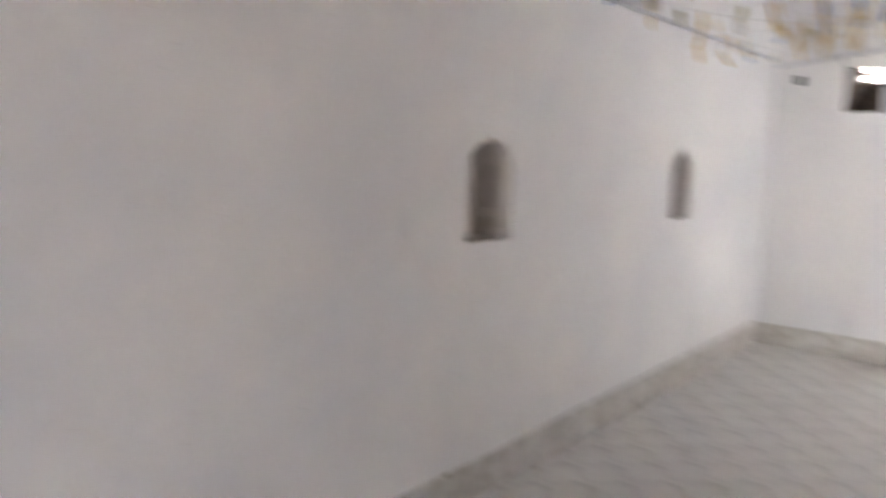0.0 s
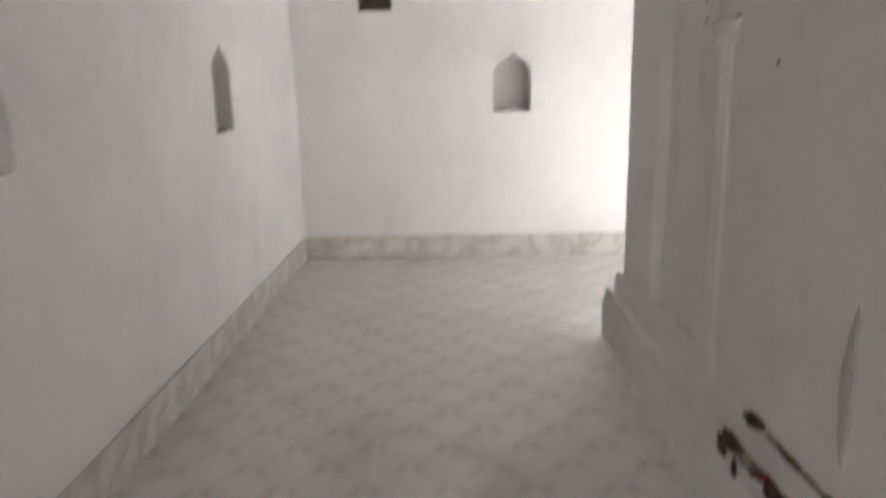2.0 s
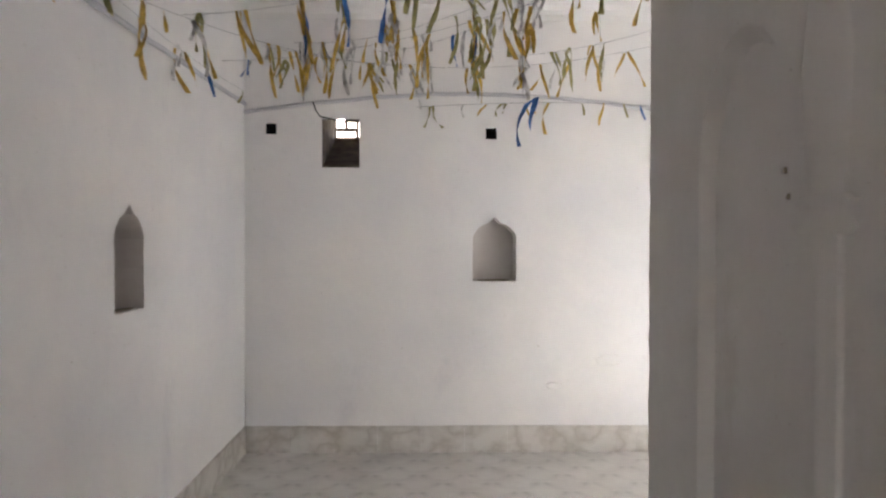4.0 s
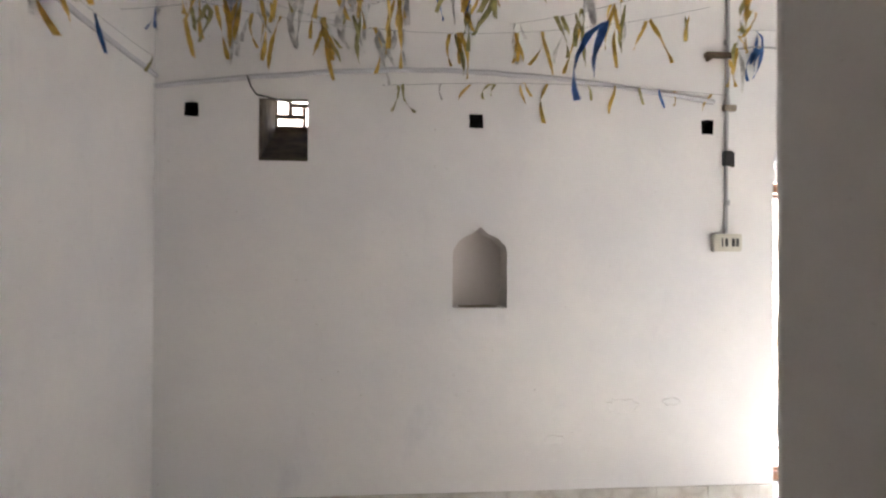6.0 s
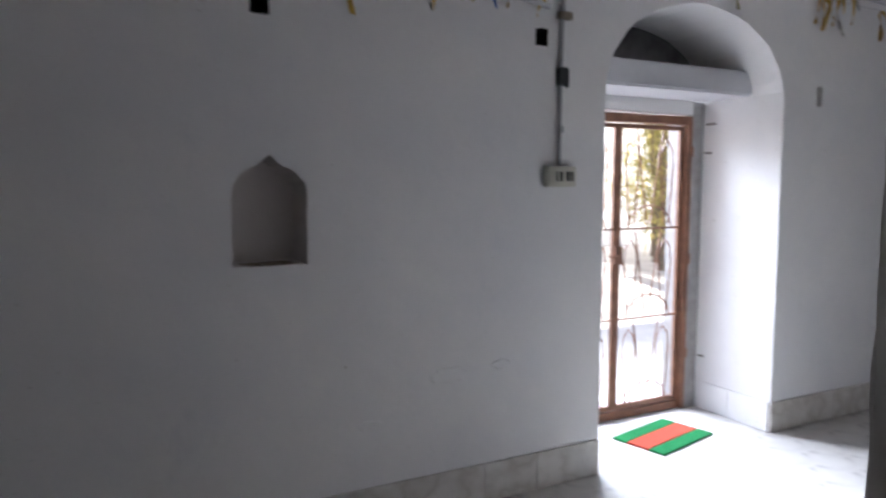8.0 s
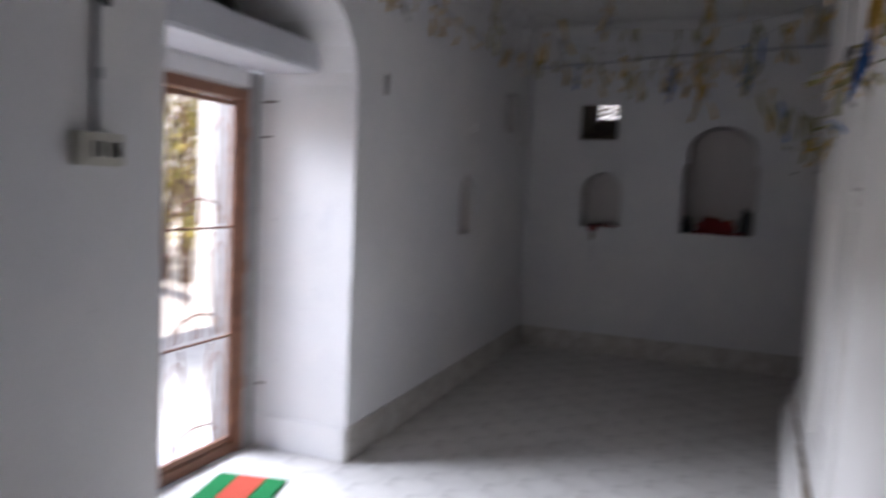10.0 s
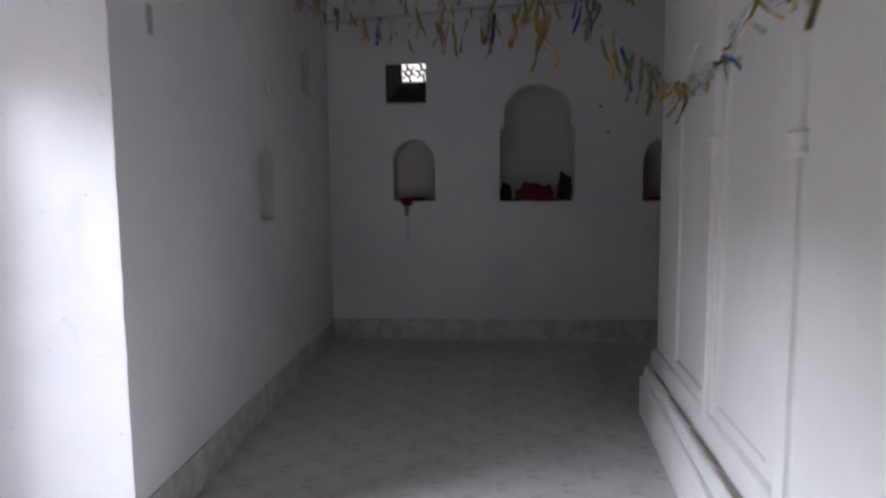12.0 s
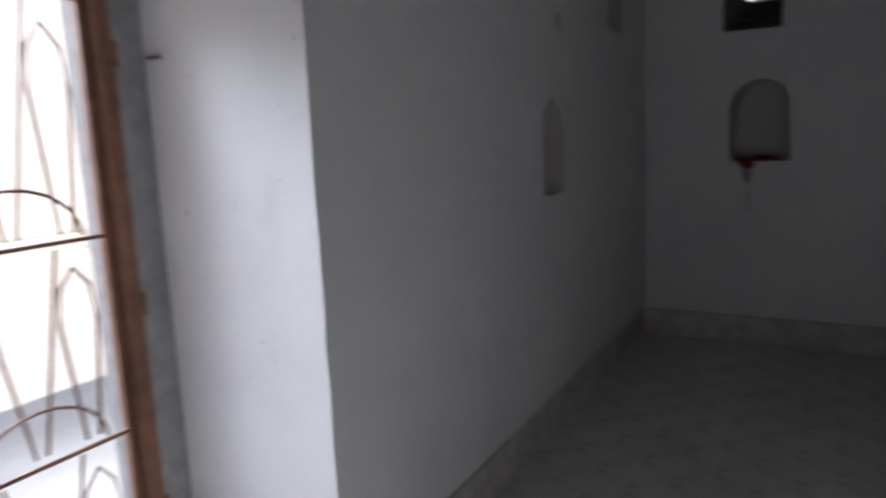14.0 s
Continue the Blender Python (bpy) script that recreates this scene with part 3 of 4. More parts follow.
def stain_patch(name, frame_m, u0, u1, v0, v1, w, material, label, category, seed, kind="stuff", n=26):
    """A thin ragged crust lying on a surface."""
    rng = random.Random(seed)
    bm = bmesh.new()
    c = Vector(((u0 + u1) / 2, (v0 + v1) / 2))
    outer, inner = [], []
    for k in range(n):
        a = math.tau * k / n
        r = rng.uniform(0.72, 1.0)
        p = Vector((c.x + (u1 - u0) / 2 * r * math.cos(a), c.y + (v1 - v0) / 2 * r * math.sin(a)))
        outer.append(bm.verts.new(frame_m @ Vector((p.x, p.y, w))))
        q = c.lerp(p, 0.8)
        inner.append(bm.verts.new(frame_m @ Vector((q.x, q.y, w - 0.004 - rng.uniform(0, 0.003)))))
    mid = bm.verts.new(frame_m @ Vector((c.x, c.y, w - 0.006)))
    for k in range(n):
        j = (k + 1) % n
        bm.faces.new((outer[k], outer[j], inner[j], inner[k]))
        bm.faces.new((inner[k], inner[j], mid))
    ob = part(name, bm, material)
    return tagged(ob, label, category, kind=kind)


# frame for the plinth's north ledge: u along, v outwards, w down into the ledge
N_LEDGE = Matrix.Translation(NW) @ Matrix.Rotation(ANG_N, 4, 'Z') @ Matrix(((1, 0, 0, 0), (0, 1, 0, 0), (0, 0, -1, 0.30), (0, 0, 0, 1)))
grime = "burnt brown-black offering crust on the plinth ledge"


def crust(at, sx, sy, sz, material, seed):
    """A burnt, lumpy spill caked on a ledge."""
    rng = random.Random(seed)
    bm = bmesh.new()
    made = bmesh.ops.create_icosphere(bm, subdivisions=3, radius=1.0)["verts"]
    for v in made:
        d = noise.noise(v.co * 2.1 + Vector((seed, 0, 0))) * 0.55 + noise.noise(v.co * 6.0 + Vector((0, seed, 0))) * 0.35 + rng.uniform(-0.03, 0.03)
        v.co *= 1 + d
        v.co = Vector((v.co.x * sx, v.co.y * sy, max(-0.15, v.co.z) * sz))
    ob = part("offering_crust", bm, material)
    ob.location = at
    return tagged(ob, grime, "crust", kind="stuff")


for i, (u, v, sx, sy, sz, m) in enumerate(((1.60, 0.052, 0.034, 0.075, 0.022, DIRT), (1.72, 0.050, 0.030, 0.07, 0.014, DUST), (1.78, 0.056, 0.020, 0.04, 0.018, DIRT),
                                           (1.92, 0.050, 0.034, 0.07, 0.020, DIRT), (2.00, 0.054, 0.032, 0.075, 0.014, OLIVE_CRUST), (2.10, 0.050, 0.030, 0.06, 0.016, DIRT),
                                           (2.20, 0.050, 0.024, 0.05, 0.012, OLIVE_CRUST))):
    crust((NW.x - v, NW.y - u, 0.302), sx, sy, sz, m, 70 + i)
for i, (u, v, sx, sy, sz, m) in enumerate(((1.70, 0.036, 0.024, 0.055, 0.020, DIRT), (1.83, 0.034, 0.010, 0.05, 0.010, DUST), (1.92, 0.036, 0.012, 0.06, 0.010, OLIVE_CRUST),
                                           (2.03, 0.034, 0.010, 0.05, 0.010, DUST), (2.13, 0.036, 0.014, 0.04, 0.012, DIRT))):
    crust((NW.x - v, NW.y - u, 0.422), sx, sy, sz, m, 80 + i)
# crust that has run down the face of the plinth
for i, (u, l, z0, z1, m) in enumerate(((1.58, 0.09, 0.245, 0.30, DIRT), (1.68, 0.04, 0.22, 0.30, DIRT), (1.95, 0.10, 0.25, 0.30, DUST))):
    stain_patch("offering_crust", W_FACE, u - l / 2, u + l / 2, z0, z1, -0.0765, m, "burnt brown crust run down the plinth step", "crust", 76 + i)
# dust along the north ledges, widest towards the corner
for i in range(9):
    u = 0.25 + i * 0.47
    edge = 0.165 + (0.055 - 0.165) * u / LEN_N
    inner = 0.06 + (0.02 - 0.06) * u / LEN_N
    stain_patch("ledge_dust", N_LEDGE, u - 0.27, u + 0.27, inner + 0.004, edge - 0.018, -0.005, DUST, "brown dust settled on the plinth ledge", "dust", 90 + i)


def flower(at, seed):
    rng = random.Random(seed)
    f = thing("red_flower", "wilted dark red flower lying on the plinth ledge", "flower", at=at)
    bm = bmesh.new()
    for k in range(9):
        a = math.tau * k / 9 + rng.uniform(-0.2, 0.2)
        r, h = rng.uniform(0.025, 0.04), rng.uniform(0.006, 0.02)
        d, s = Vector((math.cos(a), math.sin(a), 0)), Vector((-math.sin(a), math.cos(a), 0))
        vs = [bm.verts.new(p) for p in (Vector((0, 0, 0.004)), d * r * 0.6 + s * 0.012 + Vector((0, 0, h)), d * r + Vector((0, 0, h * 0.6)), d * r * 0.6 - s * 0.012 + Vector((0, 0, h)))]
        bm.faces.new(vs)
    bmesh.ops.solidify(bm, geom=bm.faces[:], thickness=0.0015)
    part("petals", bm, RED_CLOTH, f)
    bm = bmesh.new()
    bmesh.ops.create_icosphere(bm, subdivisions=1, radius=0.010, matrix=Matrix.Translation((0, 0, 0.012)))
    part("flower_head", bm, VERMILION, f)


flower((NW.x - 0.055, NW.y - 1.85, 0.312), 4)

# ---------------------------------------------------------------- doorway door
# iron door set into the rebate
door = thing("door_1", "closed brown iron grille double door with bent-rod pattern", "door", kind="structure", at=(4.12, THICK + 0.05, 0))


def door_part(name, bm, mat=RUST, parent=None, label=""):
    return part(name, bm, mat, parent or door, label)


bm = bmesh.new()
for x0, x1, z0, z1 in ((-0.66, -0.60, 0, 1.985), (0.558, 0.60, 0, 1.985)):
    box(bm, x0, x1, -0.05, 0.03, z0, z1, 0.004)
box(bm, -0.599, 0.559, -0.05, 0.03, 1.93, 1.985, 0.004)
box(bm, -0.599, 0.559, -0.03, 0.03, 0.0, 0.055, 0.004)
door_part("door_frame", bm)


def leaf(x0, x1):
    lf = door_part("door_leaf", leaf_frame(x0, x1))
    z0, z1 = 0.07, 1.91
    w = x1 - x0
    for zr in (0.66, 1.25):
        b = bmesh.new()
        tube(b, [(x0 + 0.02, -0.012, zr), (x1 - 0.02, -0.012, zr)], 0.007)
        door_part("cross_bar", b, RUST, lf)
    for base, height in ((0.09, 0.55), (0.68, 0.55), (1.27, 0.62)):
        c = (x0 + x1) / 2
        for side in (-1, 1):
            cc = c + side * w * 0.27
            hw = w * 0.10
            b = bmesh.new()
            tube(b, [(cc - hw * 0.35, 0, base), (cc - hw, 0, base + height * 0.62), (cc - hw * 0.8, 0, base + height * 0.8), (cc, 0, base + height * 0.9),
                     (cc + hw * 0.8, 0, base + height * 0.8), (cc + hw, 0, base + height * 0.62), (cc + hw * 0.35, 0, base)], 0.0055, 5)
            door_part("petal_rod", b, RUST, lf)
        for side in (-1, 1):
            b = bmesh.new()
            tube(b, [(c + side * 0.015, 0.004, base), (c + side * w * 0.20, 0.004, base + height)], 0.0055, 5)
            door_part("fan_rod", b, RUST, lf)
        b = bmesh.new()
        tube(b, [(c + w * 0.34 * math.cos(math.pi * k / 12), -0.008, base - 0.01 + 0.14 * math.sin(math.pi * k / 12)) for k in range(13)], 0.0055, 5)
        door_part("arc_rod", b, RUST, lf)
    return lf


def leaf_frame(x0, x1):
    b = bmesh.new()
    for a, c in ((x0, x0 + 0.028), (x1 - 0.028, x1)):
        box(b, a, c, -0.014, 0.014, 0.062, 1.922, 0.003)
    for a, c in ((0.062, 0.09), (1.894, 1.922)):
        box(b, x0 + 0.0285, x1 - 0.0285, -0.014, 0.014, a, c, 0.003)
    return b


leaf(-0.596, -0.004)
right_leaf = leaf(0.0, 0.556)
b = bmesh.new()
box(b, -0.03, 0.035, -0.035, -0.015, 1.02, 1.14, 0.004)
tube(b, [(0.0, -0.045, 1.08), (-0.09, -0.045, 1.08)], 0.008)
door_part("latch", b, RUST, right_leaf)
for z in (0.35, 1.0, 1.72):
    b = bmesh.new()
    tube(b, [(0.604, -0.045, z), (0.604, -0.045, z + 0.07)], 0.010, 8)
    door_part("hinge", b, RUST)
for z, l in ((0.36, 0.05), (1.74, 0.06), (1.93, 0.09)):
    bm = bmesh.new()
    box(bm, DOOR_R - 0.012, DOOR_R - 0.004, THICK - 0.02 - l, THICK - 0.02, z, z + 0.012, 0.002)
    tagged(part("iron_cramp", bm, IRON), "small dark iron cramp let into the door reveal", "cramp")

# ---------------------------------------------------------------- jali grilles in the vents
jali = thing("jali_grille", "weathered pierced stone grille with square openings in the vent", "grille", at=(0.68, THICK - 0.04, 2.28))
for x0, x1, z0, z1 in ((-0.14, 0.14, -0.02, 0.008), (-0.14, 0.14, 0.165, 0.19), (-0.14, -0.115, 0.0085, 0.1645), (0.115, 0.14, 0.0085, 0.1645)):
    bm = bmesh.new()
    box(bm, x0, x1, -0.02, 0.02, z0, z1, 0.004)
    part("grille_border", bm, OLD_STONE, jali)
for x0, x1, z0, z1 in ((-0.114, 0.0345, 0.054, 0.08), (-0.05, -0.026, 0.0805, 0.164), (0.035, 0.057, 0.0085, 0.1255), (-0.0255, 0.114, 0.126, 0.149)):
    bm = bmesh.new()
    box(bm, x0, x1, -0.016, 0.016, z0, z1, 0.003)
    part("grille_bar", bm, OLD_STONE, jali)

jali_e = thing("jali_grille", "weathered pierced stone grille with a rosette in the vent", "grille", at=(EAST + THICK - 0.04, -0.70, 2.29))
for y0, y1, z0, z1 in ((-0.15, 0.15, -0.02, 0.008), (-0.15, 0.15, 0.165, 0.19), (-0.15, -0.125, 0.0085, 0.1645), (0.125, 0.15, 0.0085, 0.1645)):
    bm = bmesh.new()
    box(bm, -0.02, 0.02, y0, y1, z0, z1, 0.004)
    part("grille_border", bm, OLD_STONE, jali_e)
for cy in (-0.065, 0.065):
    bm = bmesh.new()
    tube(bm, [(0, cy + 0.028 * math.cos(math.tau * k / 14), 0.087 + 0.028 * math.sin(math.tau * k / 14)) for k in range(14)], 0.012, 6, True)
    part("grille_ring", bm, OLD_STONE, jali_e)
    for k in range(6):
        a = math.tau * k / 6 + 0.3
        bm = bmesh.new()
        tube(bm, [(0, cy + 0.033 * math.cos(a), 0.087 + 0.033 * math.sin(a)), (0, cy + 0.072 * math.cos(a), 0.087 + 0.077 * math.sin(a))], 0.011, 6)
        part("grille_spoke", bm, OLD_STONE, jali_e)

# ---------------------------------------------------------------- pierced tablet high on the shrine's west face
tablet = thing("pierced_tablet", "whitewashed pierced plaster tablet with dark slots on the shrine", "tablet", at=W_PROUD @ Vector((1.85, 1.885, 0)))


def tablet_piece(name, y0, y1, z0, z1, depth, material, soft=0.002):
    """y runs north from the tablet's middle, z up from its foot; depth is how far it stands proud of the shrine."""
    bm = bmesh.new()
    box(bm, -depth, 0.004, y0, y1, z0, z1, soft)
    part(name, bm, material, tablet)


tablet_piece("slot_backing", -0.095, 0.095, 0.006, 0.208, 0.002, DIRT, 0.0005)
for y0, y1, z0, z1 in ((-0.1, 0.1, 0.0, 0.014), (-0.1, 0.1, 0.2, 0.215), (-0.1, -0.08, 0.0145, 0.1995), (0.076, 0.1, 0.0145, 0.1995)):
    tablet_piece("border", y0, y1, z0, z1, 0.014, SHRINE)
tablet_piece("rail", -0.0795, 0.0755, 0.05, 0.064, 0.012, SHRINE)
tablet_piece("block", -0.0795, -0.015, 0.0145, 0.0495, 0.012, SHRINE)
for y0, y1 in ((0.034, 0.06), (-0.022, 0.006), (-0.0795, -0.042)):
    tablet_piece("bar", y0, y1, 0.0645, 0.1995, 0.012, SHRINE)

# ---------------------------------------------------------------- electric fittings
switch = thing("switch_box", "ivory plastic surface switch box with black switches on the wall", "switch", at=(3.16, -0.002, 1.575))
bm = bmesh.new()
box(bm, -0.082, 0.085, -0.048, 0.0, -0.05, 0.05, 0.006)
part("box_body", bm, IVORY, switch)
bm = bmesh.new()
box(bm, -0.055, 0.08, -0.053, -0.0485, -0.045, 0.045, 0.002)
part("face_plate", bm, IVORY, switch)
for x in (-0.012, 0.028, 0.052):
    bm = bmesh.new()
    box(bm, x - 0.009, x + 0.009, -0.058, -0.0535, -0.022, 0.024, 0.002)
    part("switch_key", bm, BLACK, switch)
bm = bmesh.new()
box(bm, -0.041, -0.032, -0.056, -0.0535, -0.024, 0.026, 0.001)
part("indicator", bm, BLACK, switch)

conduit = thing("cable_conduit", "grey plastic cable conduit rising from the switch box", "conduit", at=(3.165, -0.002, 1.63))
bm = bmesh.new()
tube(bm, [(0.0, -0.012, 0.0), (0.002, -0.012, 0.45), (0.012, -0.012, 0.9), (0.015, -0.012, TOP - 1.64)], 0.0105, 8)
smooth(part("pipe", bm, PVC, conduit), 60)
for z in (0.16, 0.74, 1.08):
    bm = bmesh.new()
    tube(bm, [(0.006, -0.012, z), (0.007, -0.012, z + 0.03)], 0.017, 8)
    part("clip", bm, PVC, conduit)
bm = bmesh.new()
box(bm, -0.018, 0.03, -0.04, 0.0, 0.385, 0.47, 0.004)
part("junction_box", bm, BLACK, conduit)
bm = bmesh.new()
box(bm, 0.035, 0.05, -0.02, 0.0, 0.38, 0.465, 0.003)
part("junction_cover", bm, BLACK, conduit)
bm = bmesh.new()
box(bm, -0.02, 0.055, -0.035, 0.0, 0.70, 0.735, 0.004)
part("clamp", bm, DUST, conduit)
bm = bmesh.new()
box(bm, -0.13, 0.05, -0.05, 0.0, 1.005, 1.03, 0.004)
box(bm, -0.12, -0.10, -0.045, 0.0, 0.985, 1.0045, 0.003)
part("wooden_bracket", bm, BARK, conduit)
bm = bmesh.new()
tube(bm, [(0.03, -0.03, 1.05), (0.18, -0.02, 1.075), (0.6, -0.02, 1.06), (1.2, -0.015, 1.09), (1.75, -0.015, 1.07)], 0.006, 6)
part("side_cable", bm, PVC, conduit)

vent_wire = thing("vent_wire", "thin black wire looped from the vent to the wall", "wire", at=(0.5, -0.004, 2.36))
bm = bmesh.new()
tube(bm, [(-0.02, -0.012, 0.09), (0.0, -0.016, 0.03), (0.03, -0.016, -0.01), (0.10, -0.014, -0.025), (0.20, -0.01, -0.045)], 0.005, 6)
part("wire", bm, BLACK, vent_wire)

# pendant cable with an empty bulb holder in front of the shrine
pendant = thing("pendant_cable", "black cable with an empty bulb holder hanging by the shrine", "cable", at=(4.58, -2.20, TOP - 0.004))
bm = bmesh.new()
tube(bm, [(0, 0, 0), (0.004, 0.0, -0.5), (0.0, 0.002, -1.02)], 0.004, 6)
part("cable", bm, BLACK, pendant)
bm = bmesh.new()
tube(bm, [(0, 0.002, -1.02), (0, 0.002, -1.03), (0, 0.002, -1.05), (0, 0.002, -1.085)], lambda s: 0.010 + 0.008 * s, 10)
part("bulb_holder", bm, BLACK, pendant)

# ---------------------------------------------------------------- mat in the doorway
mat = thing("door_mat", "green and coral red striped door mat on the threshold", "mat", at=(4.175, 0.245, 0.001))
mat.rotation_euler = (0, 0, radians(13))
for name, y0, y1, m in (("green_stripe", -0.18, -0.075, GREEN_PILE), ("red_stripe", -0.0745, 0.0745, RED_PILE), ("green_stripe", 0.075, 0.18, GREEN_PILE)):
    bm = bmesh.new()
    box(bm, -0.27, 0.27, y0, y1, 0.0, 0.012, 0.004)
    part(name, bm, m, mat)


# ---------------------------------------------------------------- things in the niches
def heap(bm, cx, cy, cz, sx, sy, sz, seed, rough=0.35, sub=3):
    """A crumpled heap that rests flat on its shelf."""
    made = bmesh.ops.create_icosphere(bm, subdivisions=sub, radius=1.0)["verts"]
    for v in made:
        d = noise.noise(v.co * 1.7 + Vector((seed, 0, 0))) * rough + noise.noise(v.co * 4.5 + Vector((0, seed, 0))) * rough * 0.5
        v.co *= 1 + d
        v.co = Vector((cx + v.co.x * sx, cy + v.co.y * sy, cz + max(0.0, v.co.z) * sz))


NZ = 1.214
for name, mat_c, (y, sy, sx, sz), lab, cat in (
        ("red_cloth", RED_CLOTH, (-1.76, 0.17, 0.09, 0.16), "crumpled bright red cloth heaped in the large niche", "cloth"),
        ("dark_cloth", DARK_CLOTH, (-2.02, 0.065, 0.08, 0.25), "dark cloth bundle at the side of the large niche", "bundle"),
        ("dark_cloth", DARK_CLOTH, (-1.515, 0.05, 0.08, 0.17), "dark cloth bundle at the side of the large niche", "bundle"),
        ("pale_cloth", PALE_CLOTH, (-1.93, 0.09, 0.05, 0.15), "folded pale cloth behind the red heap", "cloth")):
    bm = bmesh.new()
    heap(bm, 0, 0, 0, sx, sy, sz, y)
    ob = part(name, bm, mat_c)
    ob.location = (EAST + (0.19 if name == "pale_cloth" else 0.11), y, NZ)
    smooth(ob, 60)
    tagged(ob, lab, cat)
for y0, y1, zz in ((-0.895, -0.57, 1.221), (-3.0, -2.68, 1.216), (-2.08, -1.475, 1.213)):
    bm = bmesh.new()
    heap(bm, 0, 0, 0, 0.085, (y1 - y0) / 2 * 0.9, 0.028, y0, 0.5)
    ob = part("vermilion_heap", bm, VERMILION)
    ob.location = (EAST + 0.085, (y0 + y1) / 2, zz)
    tagged(ob, "dark vermilion powder spread on the niche sill", "powder", kind="stuff")
stain_patch("vermilion_run", E_FRAME, -0.72, -0.61, 1.165, 1.235, -0.001, VERMILION, "dried vermilion trickle under the niche sill", "stain", 33)
stain_patch("vermilion_run", E_FRAME, -0.69, -0.64, 1.08, 1.19, -0.0005, DUST, "faded vermilion trickle under the niche sill", "stain", 34)
stain_patch("vermilion_run", E_FRAME, -0.68, -0.66, 0.86, 1.12, -0.0003, SLAB, "pale damp trickle under the niche sill", "stain", 35)
stain_patch("damp_run", E_FRAME, -2.84, -2.80, 0.95, 1.215, -0.0003, SLAB, "pale damp trickle under the niche sill", "stain", 36)
for yy, zz in ((-2.30, 2.0), (-2.51, 2.045), (-2.37, 1.79)):
    stain_patch("wall_chip", E_FRAME, yy - 0.016, yy + 0.016, zz - 0.011, zz + 0.011, -0.001, DIRT, "small dark chip in the plaster", "chip", int(-yy * 100))
for yy in (-1.87, -3.96, -6.08):
    bm = bmesh.new()
    heap(bm, 0, 0, 0, 0.035, 0.13, 0.010, yy, 0.5, 2)
    ob = part("niche_dust", bm, DUST)
    ob.location = (-0.045, yy, 1.191)
    tagged(ob, "brown dust on the niche sill", "dust", kind="stuff")
bm = bmesh.new()
heap(bm, 0, 0, 0, 0.13, 0.05, 0.012, 3, 0.5, 2)
ob = part("niche_dust", bm, DUST)
ob.location = (1.747, 0.06, 1.207)
tagged(ob, "brown dust on the niche sill", "dust", kind="stuff")
stain_patch("wall_chip", W_FRAME, -4.245, -4.205, 0.175, 0.20, -0.012, DUST, "small brown chip above the skirting", "chip", 11)
# shade along the second arch panel's edge, painted as a flat grey patch
stain_patch("damp_smear", W_FACE, 2.095, 2.165, 0.50, 0.93, -PROUD - 0.001, PANEL_SHADE, "grey smear painting the shaded panel edge on the shrine plaster", "stain", 58)
for i, (u0, u1, v0, v1) in enumerate(((2.44, 2.68, 0.60, 0.70), (2.78, 2.92, 0.64, 0.70), (2.10, 2.24, 0.44, 0.50))):
    stain_patch("plaster_scab", N_FRAME, u0, u1, v0, v1, 0.001, WHITEWASH, "raised ragged scab of flaking whitewash", "flake", 130 + i)
for u, v in ((1.16, 1.664), (1.175, 1.604), (1.65, 1.453)):
    stain_patch("wall_chip", W_FACE, u - 0.006, u + 0.006, v - 0.009, v + 0.009, -0.062 if u < 1.4 else -PROUD - 0.001, DUST, "small dark chip in the shrine plaster", "chip", int(u * 50))

# ---------------------------------------------------------------- tinsel garlands
def ribbon_mesh(length, width, curl, seed, fold=False):
    """A strip of foil that hangs, twists and curls; a folded one is doubled over like a hairpin."""
    rng = random.Random(seed)
    bm = bmesh.new()
    n = 14 if fold else 9
    rows = []
    sway = rng.uniform(-0.2, 0.2)
    kink = rng.uniform(0.35, 0.8)
    for i in range(n + 1):
        s = i / n
        if fold:
            # up one leg, over the tie and down the shorter other leg
            s = abs(1 - 2 * i / n) * (1.0 if i < n / 2 else 0.68)
        z = -length * s
        bend = max(0.0, s - kink) * length * 0.15 * curl
        off = Vector((math.sin(s * 2.6 + seed) * 0.02 * curl + sway * length * s * 0.4 + bend, math.cos(s * 2.1 + seed * 2) * 0.015 * curl, z))
        if fold:
            off.x += (0.012 + 0.02 * s) * (-1 if i < n / 2 else 1)
        a = rng.uniform(-0.25, 0.25) + curl * s * 2.0 + seed
        d = Vector((math.cos(a), math.sin(a), 0.0)) * width / 2 * rng.uniform(0.8, 1.1)
        rows.append((bm.verts.new(off - d), bm.verts.new(off + d)))
    for a, b in zip(rows, rows[1:]):
        bm.faces.new((a[0], a[1], b[1], b[0]))
    bmesh.ops.solidify(bm, geom=bm.faces[:], thickness=0.0006)
    return mesh_of(bm, "ribbon")


FOILS = [GOLD_FOIL] * 6 + [OLIVE_FOIL] * 3 + [SILVER_FOIL] * 3 + [BLUE_FOIL]
RIBBONS = {}
for fi, fm in enumerate((GOLD_FOIL, OLIVE_FOIL, SILVER_FOIL, BLUE_FOIL)):
    for k, (length, width) in enumerate(((0.10, 0.017), (0.17, 0.021), (0.25, 0.024), (0.33, 0.025))):
        for v in range(3):
            me = ribbon_mesh(length * (0.9 + 0.1 * v), width, 0.8 + 0.3 * k + 0.25 * v, fi * 5 + k * 1.7 + v * 2.3, v == 2)
            me.materials.append(fm)
            RIBBONS[(fm.name, k, v)] = me


